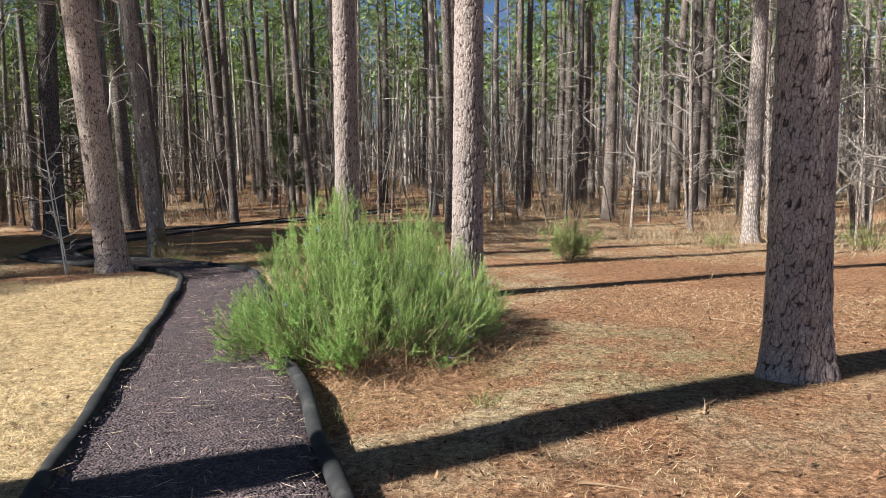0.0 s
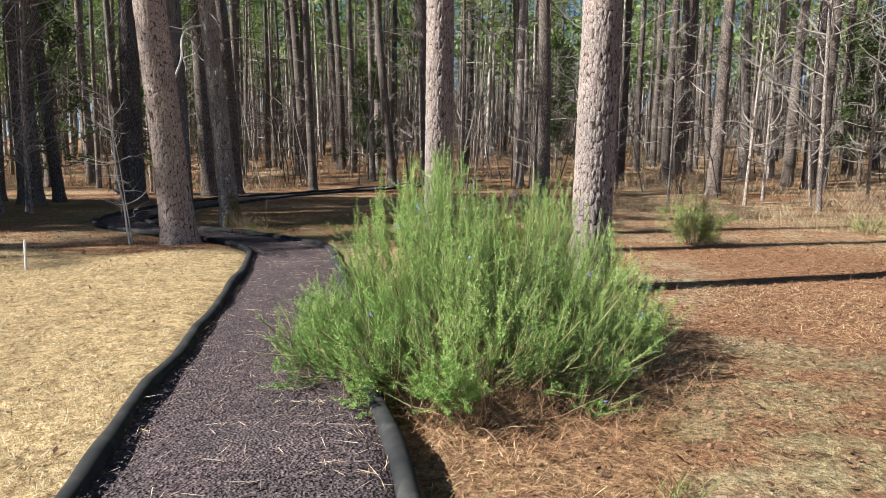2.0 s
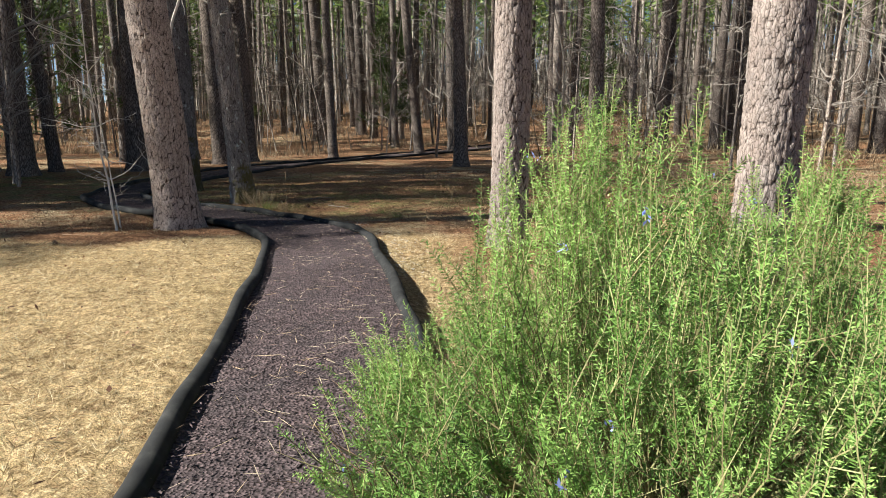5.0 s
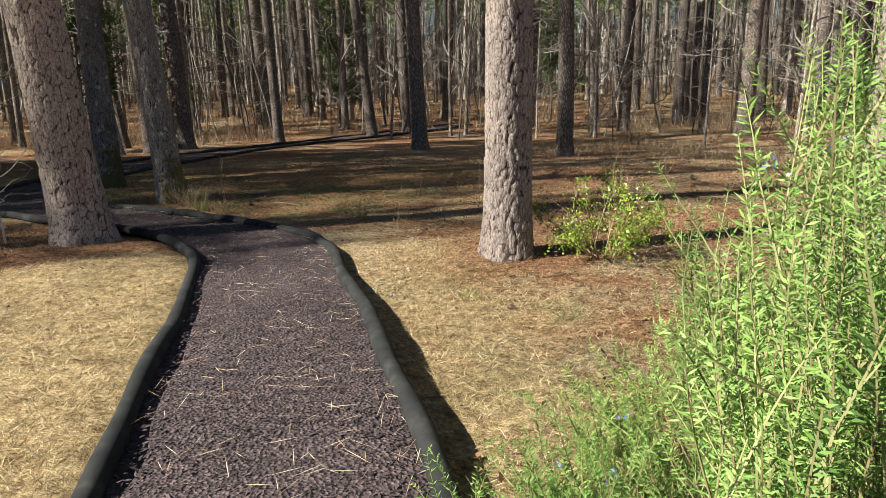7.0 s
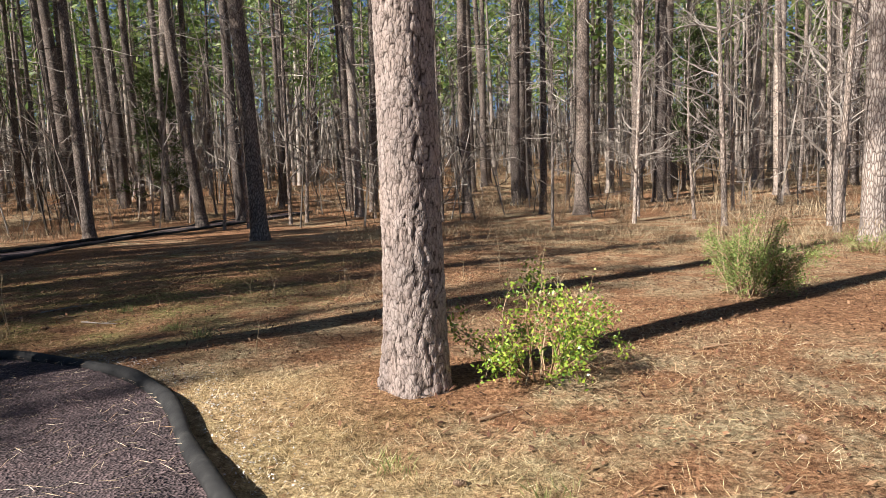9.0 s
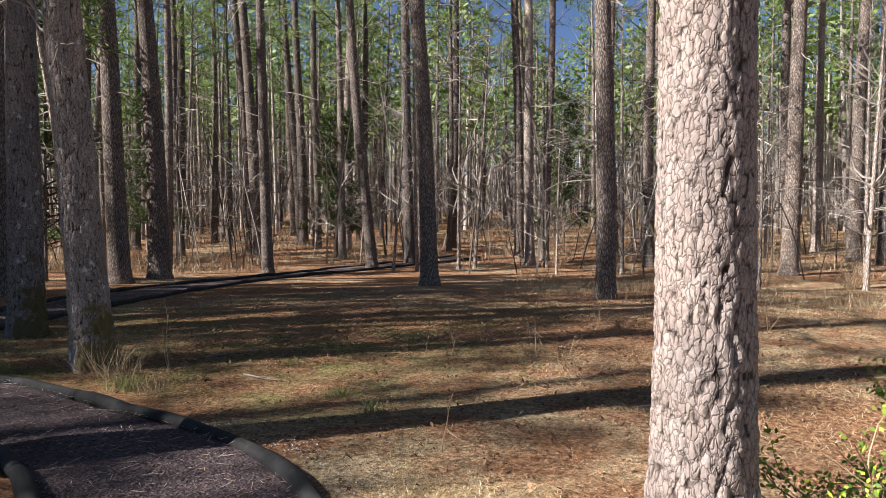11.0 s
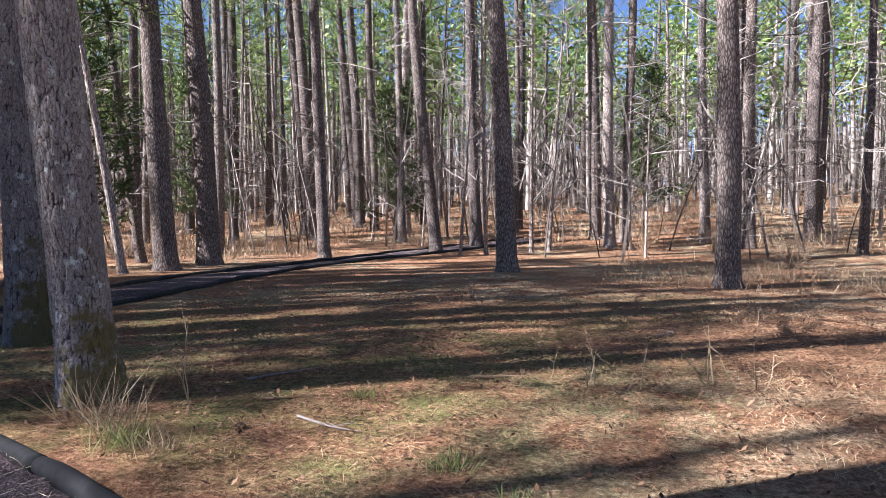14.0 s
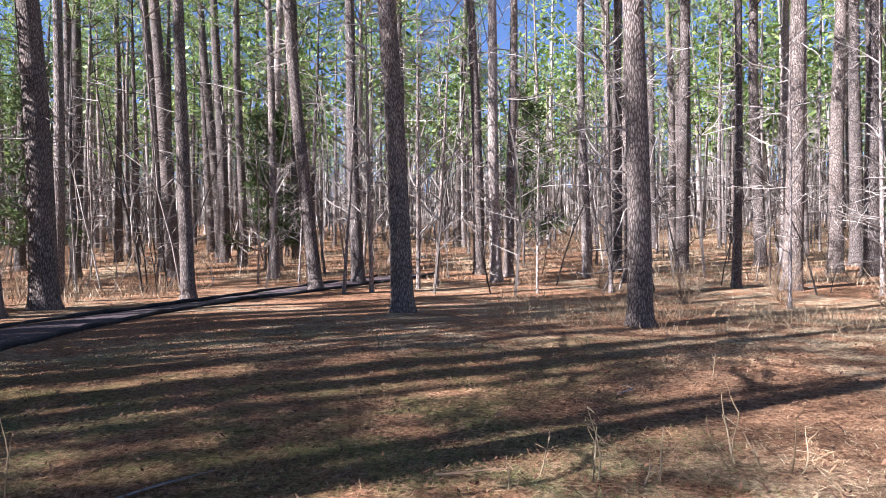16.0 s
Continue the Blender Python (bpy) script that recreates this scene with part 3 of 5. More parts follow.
def tufts(centres, dirs, n, size, width, q):
    """Brushes of needles at the tips of twigs."""
    c = np.repeat(centres, n, 0)
    d = np.repeat(dirs, n, 0) * 0.55 + q.normal(size=(len(c), 3)) * 0.62
    d /= np.linalg.norm(d, axis=1)[:, None]
    ln = size * q.uniform(0.6, 1.15, len(c))
    b = c + q.normal(size=c.shape) * size * 0.25
    return blades(b, b + d * ln[:, None], width, np.cross(d, q.normal(size=d.shape)))


def pine_crown(P, height, low, q, limbs=22, reach=2.6, per=9, n=10, size=0.40, width=0.045):
    wood, cen, dr = [], [], []
    for k in range(limbs):
        f = low + (0.985 - low) * (k + q.uniform(0, 0.8)) / limbs
        z = f * height
        x0 = [np.interp(z, P[:, 2], P[:, 0]), np.interp(z, P[:, 2], P[:, 1]), z]
        a = q.uniform(0, 6.28)
        ln = reach * (1.15 - 0.85 * (f - low) / (1 - low)) * q.uniform(0.55, 1.1)
        Q, w = limb(x0, (math.cos(a), math.sin(a), q.uniform(0.05, 0.6)), ln, 0.045, q, -0.03, 4, 3)
        wood.append(w)
        for _ in range(per):
            u = q.uniform(0.3, 1.0) * (len(Q) - 1)
            i0 = min(int(u), len(Q) - 2)
            p = Q[i0] + (Q[i0 + 1] - Q[i0]) * (u - i0)
            dd = q.normal(size=3) + np.array([math.cos(a), math.sin(a), 0.7])
            dd /= np.linalg.norm(dd)
            cen.append(p + dd * q.uniform(0.05, 0.5))
            dr.append(dd)
    return gather(wood), tufts(np.array(cen), np.array(dr), n, size, width, q)


def dead_branches(P, R, z0, z1, count, q, long=1.4, sub=3, single=False):
    out, each = [], []
    for _ in range(count):
        z = q.uniform(z0, z1)
        x0 = np.array([np.interp(z, P[:, 2], P[:, 0]), np.interp(z, P[:, 2], P[:, 1]), z])
        a = q.uniform(0, 6.28)
        ln = long * q.uniform(0.35, 1.2)
        Q, w = limb(x0, (math.cos(a), math.sin(a), q.uniform(-0.15, 0.5)), ln, 0.021, q, 0.03, 5, 3, 0.19)
        out.append(w)
        for _ in range(sub):
            i = q.integers(1, 5)
            d = (Q[i] - Q[i - 1]) + q.normal(size=3) * ln * 0.16
            out.append(limb(Q[i], d, ln * q.uniform(0.2, 0.5), 0.010, q, 0.0, 3, 3, 0.24)[1])
        if single:
            each.append(gather(out))
            out = []
    return each if single else gather(out)


def pine(d, height, lean, seed, low=0.55, dead=16, dead_from=3.0, limbs=22, curve=0.0, sides=12, per=9, n=10, single=False):
    """The meshes of one plain pine: trunk, dead branches, limbs, needles."""
    q = np.random.default_rng(seed)
    V, F, P, R = plain_trunk(d, height, lean, sides, seed, curve)
    wood, leaf = pine_crown(P, height, low, q, limbs, 1.6 + d * 3.2, per, n)
    dry = dead_branches(P, R, dead_from, height * low, dead, q, single=single)
    dry = [mesh_from("dead_branch", *w) for w in dry] if single else mesh_from("deadwood", *dry)
    return {"trunk": mesh_from("trunk", V, F, None, True), "dead_branch" if single else "deadwood": dry,
            "limbwood": mesh_from("limbwood", *wood), "needles": mesh_from("needles", *leaf)}


PINE_MATS = {"trunk": M_BARK, "deadwood": M_TWIG, "dead_branch": M_TWIG, "limbwood": M_BARK, "needles": M_PINE}


def place_pine(meshes, x, y, label, turn=0.0, group="pines of the wood", scale=1.0, trunk_mat=None):
    top = thing("pine_tree", label, "pine tree", (x, y, float(land(x, y))), group, turn)
    for k, me in meshes.items():
        for one in (me if isinstance(me, list) else [me]):
            ob = part(k, one, trunk_mat if (k == "trunk" and trunk_mat) else PINE_MATS[k], top)
            if k in ("deadwood", "limbwood", "needles"):
                ob["kind"] = "stuff"
    return top


def upper_tree(P_lean, d, height, seed, top, low=0.6, dead=10, dead_from=5.0):
    """Branches and crown for a tree whose trunk is modelled with raised bark."""
    q = np.random.default_rng(seed)
    z = np.linspace(0, height, 12)
    P = np.column_stack([P_lean[0] * z, P_lean[1] * z, z])
    wood, leaf = pine_crown(P, height, low, q, 26, 3.2, 10, 12)
    part("limbwood", mesh_from("limbwood", *wood), M_BARK, top)["kind"] = "stuff"
    part("needles", mesh_from("needles", *leaf), M_PINE, top)["kind"] = "stuff"
    for w in dead_branches(P, None, dead_from, height * low, dead, q, single=True):
        part("dead_branch", mesh_from("dead_branch", *w), M_TWIG, top)


def hero_pine(x, y, d, height, lean, seed, label, **kw):
    top = thing("pine_tree", label, "pine tree", (x, y, 0), "large pines of the clearing")
    part("trunk", bark_trunk(d, height, lean, seed=seed, **kw), M_BARKHERO, top)
    upper_tree(lean, d, height, seed, top)
    return top


hero_pine(-3.32, 12.82, 0.44, 23, (0.0, 0.0), 3, "tall sunlit pine with flaky pinkish-grey bark plates")
hero_pine(-0.78, 10.85, 0.43, 24, (0.012, 0.0), 5, "thick pine with scaly bark beside the green shrub")
hero_pine(-8.02, 12.55, 0.56, 25, (-0.066, -0.05), 8, "big leaning pine beside the bend of the path", depth=0.010, cell=(0.062, 0.17))
hero_pine(2.58, 7.3, 0.47, 24, (0.004, 0.0), 11, "dark shaded pine with an old bark scar", depth=0.010, cell=(0.058, 0.16))
oak = thing("oak_tree", "grey ridged oak with lichen patches and mossy foot", "oak tree", (-9.19, 15.55, 0), "oaks at the bend")
part("trunk", bark_trunk(0.40, 19, (-0.053, -0.058), 0.5, 5.5, 21, (0.044, 0.19), 0.016, 128, 0.024, crack=0.26), M_BARKOAK, oak)
oak2 = thing("oak_tree", "slender shaded oak with ridged grey bark", "oak tree", (-11.74, 17.05, 0), "oaks at the bend")
part("trunk", bark_trunk(0.42, 18, (-0.012, -0.01), 0.4, 5.0, 23, (0.048, 0.2), 0.014, 110, 0.028, crack=0.26), M_BARKOAK, oak2)


def bare_crown(P, height, q, z0, z1, count, reach, sides=4, r=0.05, up=0.5):
    """A list of branches, each with its twigs."""
    each = []
    for _ in range(count):
        z = q.uniform(z0, z1)
        x0 = np.array([np.interp(z, P[:, 2], P[:, 0]), np.interp(z, P[:, 2], P[:, 1]), z])
        out = []
        a = q.uniform(0, 6.28)
        ln = reach * q.uniform(0.5, 1.1) * (1.2 - 0.7 * z / height)
        Q, w = limb(x0, (math.cos(a), math.sin(a), up + q.uniform(-0.3, 0.5)), ln, r * q.uniform(0.5, 1), q, 0.0, 6, sides, 0.2)
        out.append(w)
        for _ in range(5):
            i = q.integers(1, 7)
            d = (Q[i] - Q[i - 1]) / np.linalg.norm(Q[i] - Q[i - 1]) + q.normal(size=3) * 0.7
            Q2, w2 = limb(Q[i], d, ln * q.uniform(0.25, 0.55), r * 0.3, q, 0.0, 4, 3, 0.22)
            out.append(w2)
            for _ in range(3):
                i2 = q.integers(1, 5)
                d2 = (Q2[i2] - Q2[i2 - 1]) / np.linalg.norm(Q2[i2] - Q2[i2 - 1]) + q.normal(size=3) * 0.8
                out.append(limb(Q2[i2], d2, ln * q.uniform(0.1, 0.28), max(r * 0.16, 0.0055), q, 0.0, 2, 3, 0.25)[1])
        each.append(gather(out))
    return each


for ob, ln, hh, sd in ((oak, (-0.053, -0.058), 19, 61), (oak2, (-0.012, -0.01), 18, 62)):
    q = np.random.default_rng(sd)
    z = np.linspace(0, hh, 10)
    P = np.column_stack([ln[0] * z, ln[1] * z, z])
    for w in bare_crown(P, hh, q, 5.0, hh * 0.95, 26, 4.2, 5, 0.07):
        part("branch", mesh_from("branch", *w), M_TWIG, ob)
# bleached dead limb that hangs from the first oak
q = np.random.default_rng(5)
dl = [np.array(p, float) for p in ((-0.25, -0.35, 4.3), (-0.5, -0.75, 4.15), (-0.35, -1.0, 3.75), (-0.2, -1.1, 3.5), (-0.45, -1.15, 3.1), (-0.4, -1.2, 2.75))]
pieces = [tube(spline(dl, 0.05), 0.022, 6)]
for i, d in ((1, (-0.9, -0.2, 0.3)), (2, (0.9, -0.3, -0.2)), (3, (0.7, 0.1, 0.2)), (4, (-0.5, -0.2, -0.4)), (1, (0.4, -0.5, 0.5))):
    pieces.append(limb(dl[i], d, 0.7, 0.011, q, 0.02, 5, 5, 0.25)[1])
part("dead_limb", mesh_from("dead_limb", *gather(pieces)), M_SILVER, oak, "bleached forked dead limb")
for w in dead_branches(np.array([[0, 0, 0], [-0.5, -0.5, 9.0]]), None, 2.8, 5.5, 9, q, 1.6, 5, True):
    part("dead_branch", mesh_from("dead_branch", *w), M_TWIG, oak)

# named trees of the near wood: x, y, diameter, height, lean x, lean y, pale
NEAR = [(-9.0, 27.8, 0.50, 22, -0.054, -0.011, 0), (-4.1, 25.6, 0.44, 22, -0.012, 0.002, 0), (-13.41, 34.35, 0.45, 21, -0.079, -0.027, 0),
        (-12.7, 37.2, 0.48, 22, -0.026, -0.007, 0), (-16.3, 31.4, 0.40, 20, -0.026, -0.015, 0), (-21.5, 39.6, 0.60, 22, -0.058, -0.034, 0),
        (-22.6, 46.5, 0.62, 22, -0.032, -0.016, 0), (-20.6, 44.2, 0.46, 21, -0.013, -0.006, 0), (-18.6, 43.7, 0.48, 22, 0.015, 0.006, 1),
        (-19.6, 49.0, 0.46, 22, -0.002, -0.001, 0), (-7.48, 37.4, 0.43, 22, -0.013, -0.001, 1), (-7.1, 39.6, 0.4, 21, 0.023, 0.001, 0),
        (0.09, 42.1, 0.41, 22, 0.021, -0.004, 0), (0.35, 35.3, 0.28, 18, 0.017, -0.005, 0), (1.75, 34.6, 0.56, 23, 0.033, -0.011, 0),
        (5.54, 40.8, 0.55, 23, 0.031, -0.013, 0), (7.16, 41.3, 0.56, 22, 0.017, -0.008, 0), (-31, 46, 0.68, 23, 0.001, 0.001, 0),
        (-17.9, 25.9, 0.58, 23, -0.038, -0.035, 0), (-18.4, 28.2, 0.66, 24, -0.039, -0.034, 0), (-18.3, 24.7, 0.2, 12, -0.09, -0.095, 1),
        (-21.5, 28.6, 0.3, 14, -0.067, -0.069, 0), (-2.73, 37.1, 0.43, 22, 0.0, 0.0, 0), (-0.3, 40.0, 0.48, 22, 0.008, -0.001, 0),
        (6.4, 39.6, 0.62, 24, 0.005, -0.001, 0), (0.5, 44.0, 0.52, 22, 0.025, -0.002, 0), (-2.75, 41.3, 0.46, 22, 0.019, 0.0, 0),
        (13.6, 46.0, 0.48, 22, 0.006, -0.003, 1), (12.4, 40.6, 0.62, 23, -0.002, 0.001, 1), (8.9, 29.5, 0.42, 19, 0.083, -0.046, 1),
        (5.5, 21.9, 0.46, 21, 0.0, 0.005, 1), (-8.33, 40.4, 0.46, 22, -0.026, -0.006, 0), (5.33, 45.5, 0.44, 22, 0.015, -0.002, 1),
        (7.6, 43.6, 0.56, 22, 0.001, 0.0, 0), (-18.0, 21.9, 0.7, 23, 0.009, 0.009, 0), (-18.8, 18.5, 0.66, 23, -0.012, -0.014, 0),
        (-19.5, 20.1, 0.36, 19, -0.04, -0.045, 0), (-23.5, 42.2, 0.5, 22, -0.059, -0.036, 0), (-24.6, 50.0, 0.6, 22, -0.064, -0.034, 0)]
for k, (x, y, d, h, lx, ly, pale) in enumerate(NEAR):
    place_pine(pine(d, h, (lx, ly), 100 + k, 0.55, 20, 2.4, 20, 0.0, 16, single=True), x, y,
               "slim pale-barked pine with bare lower trunk" if pale else "tall straight pine with dark plated bark", 0, "pines at the wood's edge", 1.0, M_BARKPALE if pale else None)

# unseen lone pines on the open side, set so that their shadows cross the path
for k, (x, y, h) in enumerate(((-6.15, 0.8, 22), (-9.1, -3.9, 21))):
    place_pine(pine(0.62, h, (0.0, 0.0), 300 + k, 0.6, 8, 5.0, 22), x, y, "tall straight pine with dark plated bark", 0, "pines at the wood's edge")


# ---- the wood ----
def in_wood(x, y):
    s = -0.545 * x + 0.839 * y
    return (y > 38.5 - 0.12 * abs(x)) or (x < -20.5 and s > 17.0) or (x > 10 and y > 25)


taken = [(a[0], a[1]) for a in NEAR] + [(-9.19, 15.5), (-11.7, 17), (-8, 12.5)]
spots, q = [], np.random.default_rng(42)
tries = 0
while len(spots) < 250 and tries < 9000:
    tries += 1
    x, y = q.uniform(-62, 46), q.uniform(2, 74)
    if not in_wood(x, y) or (y > 30 and abs(x + 4) > 14 + y * 0.75):
        continue
    if min((x - a) ** 2 + (y - b2) ** 2 for a, b2 in taken) < 2.0 ** 2 or path_dist(np.array([x]), np.array([y]))[0] < 1.5:
        continue
    taken.append((x, y))
    spots.append((x, y))
q2 = np.random.default_rng(43)
# extra pines, mostly out of view, added to shade the ground near the oaks
shade = []
for _ in range(3000):
    if len(shade) >= 58:
        break
    x = q2.uniform(-40, -20)
    y = (q2.uniform(18.0, 30) + 0.595 * x) / 0.804
    if min([(x - a) ** 2 + (y - b2) ** 2 for a, b2 in taken]) < 1.5 ** 2:
        continue
    taken.append((x, y))
    shade.append((x, y))
# five more unseen pines, added to shade the leaning pine's trunk
shade += [(-21.5, 2.6), (-28.0, -2.4), (-20.2, 3.7), (-23.6, 0.9), (-25.3, 0.1)]
spots += shade
kinds = [pine(0.2 + 0.045 * k, 16.5 + 0.9 * k, (q.uniform(-0.03, 0.03), q.uniform(-0.02, 0.02)), 500 + k, q.uniform(0.45, 0.6), 9, 2.5, 18, q.uniform(-0.25, 0.25), 9, 8, 7)
         for k in range(8)]
first = [None] * 8
for x, y in spots:
    k = int(q.integers(0, 8)) if (x, y) not in shade else int(q.integers(5, 8))
    m = pose(x, y, float(land(x, y)), q.uniform(-1.2, 1.2), q.uniform(-1.2, 1.2), q.uniform(0, 360))
    if first[k] is None:
        # kinds 1, 3 and 4: paler bark colour stands in for sunlit thin trunks
        first[k] = place_pine(kinds[k], x, y, "tall thin forest pine with a high green crown", trunk_mat=M_BARKGREY if k in (1, 3, 4) else None)
        first[k].matrix_basis = m
    else:
        copy_thing(first[k], m)


def bare_tree(h, d, seed, count=16, reach=2.2, lean=(0, 0)):
    q = np.random.default_rng(seed)
    V, F, P, R = plain_trunk(d, h, lean, 8, seed, q.uniform(-0.3, 0.3))
    return {"trunk": mesh_from("trunk", V, F, None, True), "branch": [mesh_from("branch", *w) for w in bare_crown(P, h, q, h * 0.16, h * 0.98, count, reach, 4, d * 0.3)]}


bares = [bare_tree(5.5 + 1.1 * k, 0.07 + 0.018 * k, 700 + k, 15 + k, 1.5 + 0.22 * k) for k in range(6)]
firstb = [None] * 6
spots_b, tries = [(2.63, 29.8), (-10.0, 35.2), (-9.5, 35.9), (-3.3, 44.0), (-0.04, 29.6), (7.2, 22.8), (9.0, 24.5), (8.2, 19.5), (10.5, 21), (6.9, 26.2), (5.0, 31), (3.6, 33),
                  (-16.4, 36.6), (-14.5, 13.9), (-16.0, 16.2), (-17.5, 14.5), (11.5, 27), (-6.0, 33.5), (-12.0, 33.0), (6.4, 18.4), (7.7, 20.6), (9.6, 18.8), (6.0, 24.2), (8.6, 22.2), (10.8, 24.5), (4.6, 27.5), (8.0, 27.5)], 0
while len(spots_b) < 84 and tries < 4000:
    tries += 1
    x, y = q.uniform(-34, 24), q.uniform(14, 60)
    if not (y > 33.5 or x < -16.5 or (x > 7 and y > 20)) or path_dist(np.array([x]), np.array([y]))[0] < 1.4:
        continue
    if y > 30 and abs(x + 4) > 8 + y * 0.7:
        continue
    spots_b.append((x, y))
for i, (x, y) in enumerate(spots_b):
    k = int(q.integers(0, 6)) if i > 12 else (3, 4, 4, 2, 1, 5, 4, 3, 5, 4, 2, 3, 0)[i]
    m = pose(x, y, float(land(x, y)), q.uniform(-3, 3), q.uniform(-3, 3), q.uniform(0, 360))
    if firstb[k] is None:
        firstb[k] = thing("bare_tree", "slender leafless tree with pale grey twigs", "bare tree", (x, y, 0), "leafless trees of the wood")
        for n2, me in bares[k].items():
            for one in (me if isinstance(me, list) else [me]):
                part(n2, one, (M_BARKPALE if k % 3 == 0 else M_BARKGREY) if n2 == "trunk" else M_TWIG, firstb[k])
        firstb[k].matrix_basis = m
    else:
        copy_thing(firstb[k], m)

# young cedars among the trunks
def cedar(x, y, h, seed):
    q = np.random.default_rng(seed)
    top = thing("cedar_tree", "young dark green cedar among the pine trunks", "cedar", (x, y, float(land(x, y))), "young cedars", q.uniform(0, 360))
    V, F, P, R = plain_trunk(0.1, h, (0, 0), 8, seed)
    part("trunk", mesh_from("trunk", V, F, None, True), M_BARK, top)
    wood, leaf = pine_crown(P, h, 0.12, q, 46, 1.6, 12, 9, 0.3, 0.05)
    part("limbwood", mesh_from("limbwood", *wood), M_BARK, top)["kind"] = "stuff"
    part("foliage", mesh_from("foliage", *leaf), M_CEDAR, top)["kind"] = "stuff"


for k, (x, y, h) in enumerate(((-21.0, 26.2, 9), (-23.5, 23.5, 8), (-6.6, 43.2, 8), (-17.2, 39.5, 7), (9.5, 44, 9), (-26, 37, 9))):
    cedar(x, y, h, 1200 + k)

# distant wood: trunks and crowns beyond what one could count
q = np.random.default_rng(77)
tr, leaf_b, leaf_t, tw = [], [], [], []
for k in range(1400):
    y = q.uniform(58, 150)
    x = -4 + q.uniform(-1, 1) * (22 + y * 0.82)
    if k >= 1150:
        x, y = q.uniform(-110, -48), q.uniform(8, 66)
    z, h, d = float(land(x, y)), q.uniform(15, 25), q.uniform(0.14, 0.42)
    lx, ly = q.normal(0, 0.02, 2)
    zz = np.array([-0.3, 0.5, h * 0.5, h])
    P = np.column_stack([x + lx * zz, y + ly * zz, z + zz])
    tr.append(tube(P, d / 2 * np.array([1.3, 1.0, 0.75, 0.15]), 6, False))
    n = 130
    f = q.uniform(0.4, 1.0, n)
    rr = 2.4 * (1.1 - f) * 1.6 + 0.3
    a, r = q.uniform(0, 6.28, n), rr * np.sqrt(q.uniform(0.02, 1, n))
    c = np.column_stack([P[0, 0] + r * np.cos(a), P[0, 1] + r * np.sin(a), z + f * h])
    dv = q.normal(size=(n, 3))
    dv[:, 2] = np.abs(dv[:, 2]) * 0.6
    dv /= np.linalg.norm(dv, axis=1)[:, None]
    leaf_b.append(c)
    leaf_t.append(c + dv * q.uniform(0.4, 0.95, n)[:, None])
far_wood = thing("far_woods", "dense distant pine wood with green crowns", "woods", (0, 90, 0))
far_wood["kind"] = "stuff"
part("trunks", mesh_from("trunks", *(lambda v: (v[0] - np.array([0, 90, 0]), v[1]))(gather(tr)), None, True), M_FARBARK, far_wood)
lb, lt = np.concatenate(leaf_b), np.concatenate(leaf_t)
V, F = blades(lb, lt, 0.30)
part("crowns", mesh_from("crowns", V - np.array([0, 90, 0]), F), M_PINE, far_wood)

# grey tangle of saplings between the trunks, and brown brush on the wood's floor
q = np.random.default_rng(78)


def rods(start, way, length, r, seg, wob, lift=0.0):
    """Many crooked, tapering three-sided rods at once; returns their points and (V, F)."""
    n = len(start)
    d = way / np.linalg.norm(way, axis=1)[:, None]
    P = [start]
    for _ in range(seg):
        d = d + q.normal(size=(n, 3)) * wob + np.array([0, 0, lift])
        d /= np.linalg.norm(d, axis=1)[:, None]
        P.append(P[-1] + d * (length / seg)[:, None])
    P = np.stack(P, 1)
    A = np.cross(way, q.normal(size=(n, 3)))
    A /= np.linalg.norm(A, axis=1)[:, None]
    B = np.cross(way / np.linalg.norm(way, axis=1)[:, None], A)
    th = np.arange(3) * 2 * np.pi / 3
    ring = np.cos(th)[:, None, None] * A + np.sin(th)[:, None, None] * B
    rad = r[:, None] * np.linspace(1, 0.3, seg + 1)
    V = P[:, :, None, :] + rad[:, :, None, None] * ring.transpose(1, 0, 2)[:, None]
    o = (np.arange(n) * (seg + 1) * 3)[:, None, None]
    i, j = np.meshgrid(np.arange(seg), np.arange(3), indexing="ij")
    quad = np.stack([i * 3 + j, i * 3 + (j + 1) % 3, (i + 1) * 3 + (j + 1) % 3, (i + 1) * 3 + j], -1).reshape(1, -1, 4)
    return P, (V.reshape(-1, 3), (quad + o).reshape(-1, 4))


n = 640
y = 33 + 62 * q.uniform(0, 1, n) ** 1.25
x = -4 + q.uniform(-1, 1, n) * (13 + y * 0.72)
keep = path_dist(x, y) > 1.3
x, y = x[keep], y[keep]
n = len(x)
h = q.uniform(2.5, 11, n)
P0, w0 = rods(np.column_stack([x, y, land(x, y) - 0.1]), np.column_stack([q.normal(0, 0.14, (n, 2)), np.ones(n)]), h, 0.011 + 0.0036 * h, 6, 0.07)
i = np.repeat(np.arange(n), 13)
lv = q.integers(1, 7, len(i))
a = q.uniform(0, 6.28, len(i))
ln = h[i] * q.uniform(0.12, 0.34, len(i)) + 0.3
P1, w1 = rods(P0[i, lv], np.column_stack([np.cos(a), np.sin(a), q.uniform(-0.15, 0.8, len(i))]), ln, 0.007 + 0.0042 * ln, 4, 0.17, 0.02)
i = np.repeat(np.arange(len(P1)), 2)
lv = q.integers(1, 4, len(i))
P2, w2 = rods(P1[i, lv], P1[i, lv + 1] - P1[i, lv] + q.normal(size=(len(i), 3)) * ln[i, None] * 0.2, ln[i] * q.uniform(0.25, 0.6, len(i)), 0.006 + 0.002 * ln[i], 3, 0.2)
pieces = [w0, w1, w2]
n = 7500
y = 60 + 100 * q.uniform(0, 1, n) ** 0.6
x = -4 + q.uniform(-1, 1, n) * (18 + y * 0.8)
b = np.column_stack([x, y, land(x, y) - 0.1])
h = q.uniform(3, 12, n)
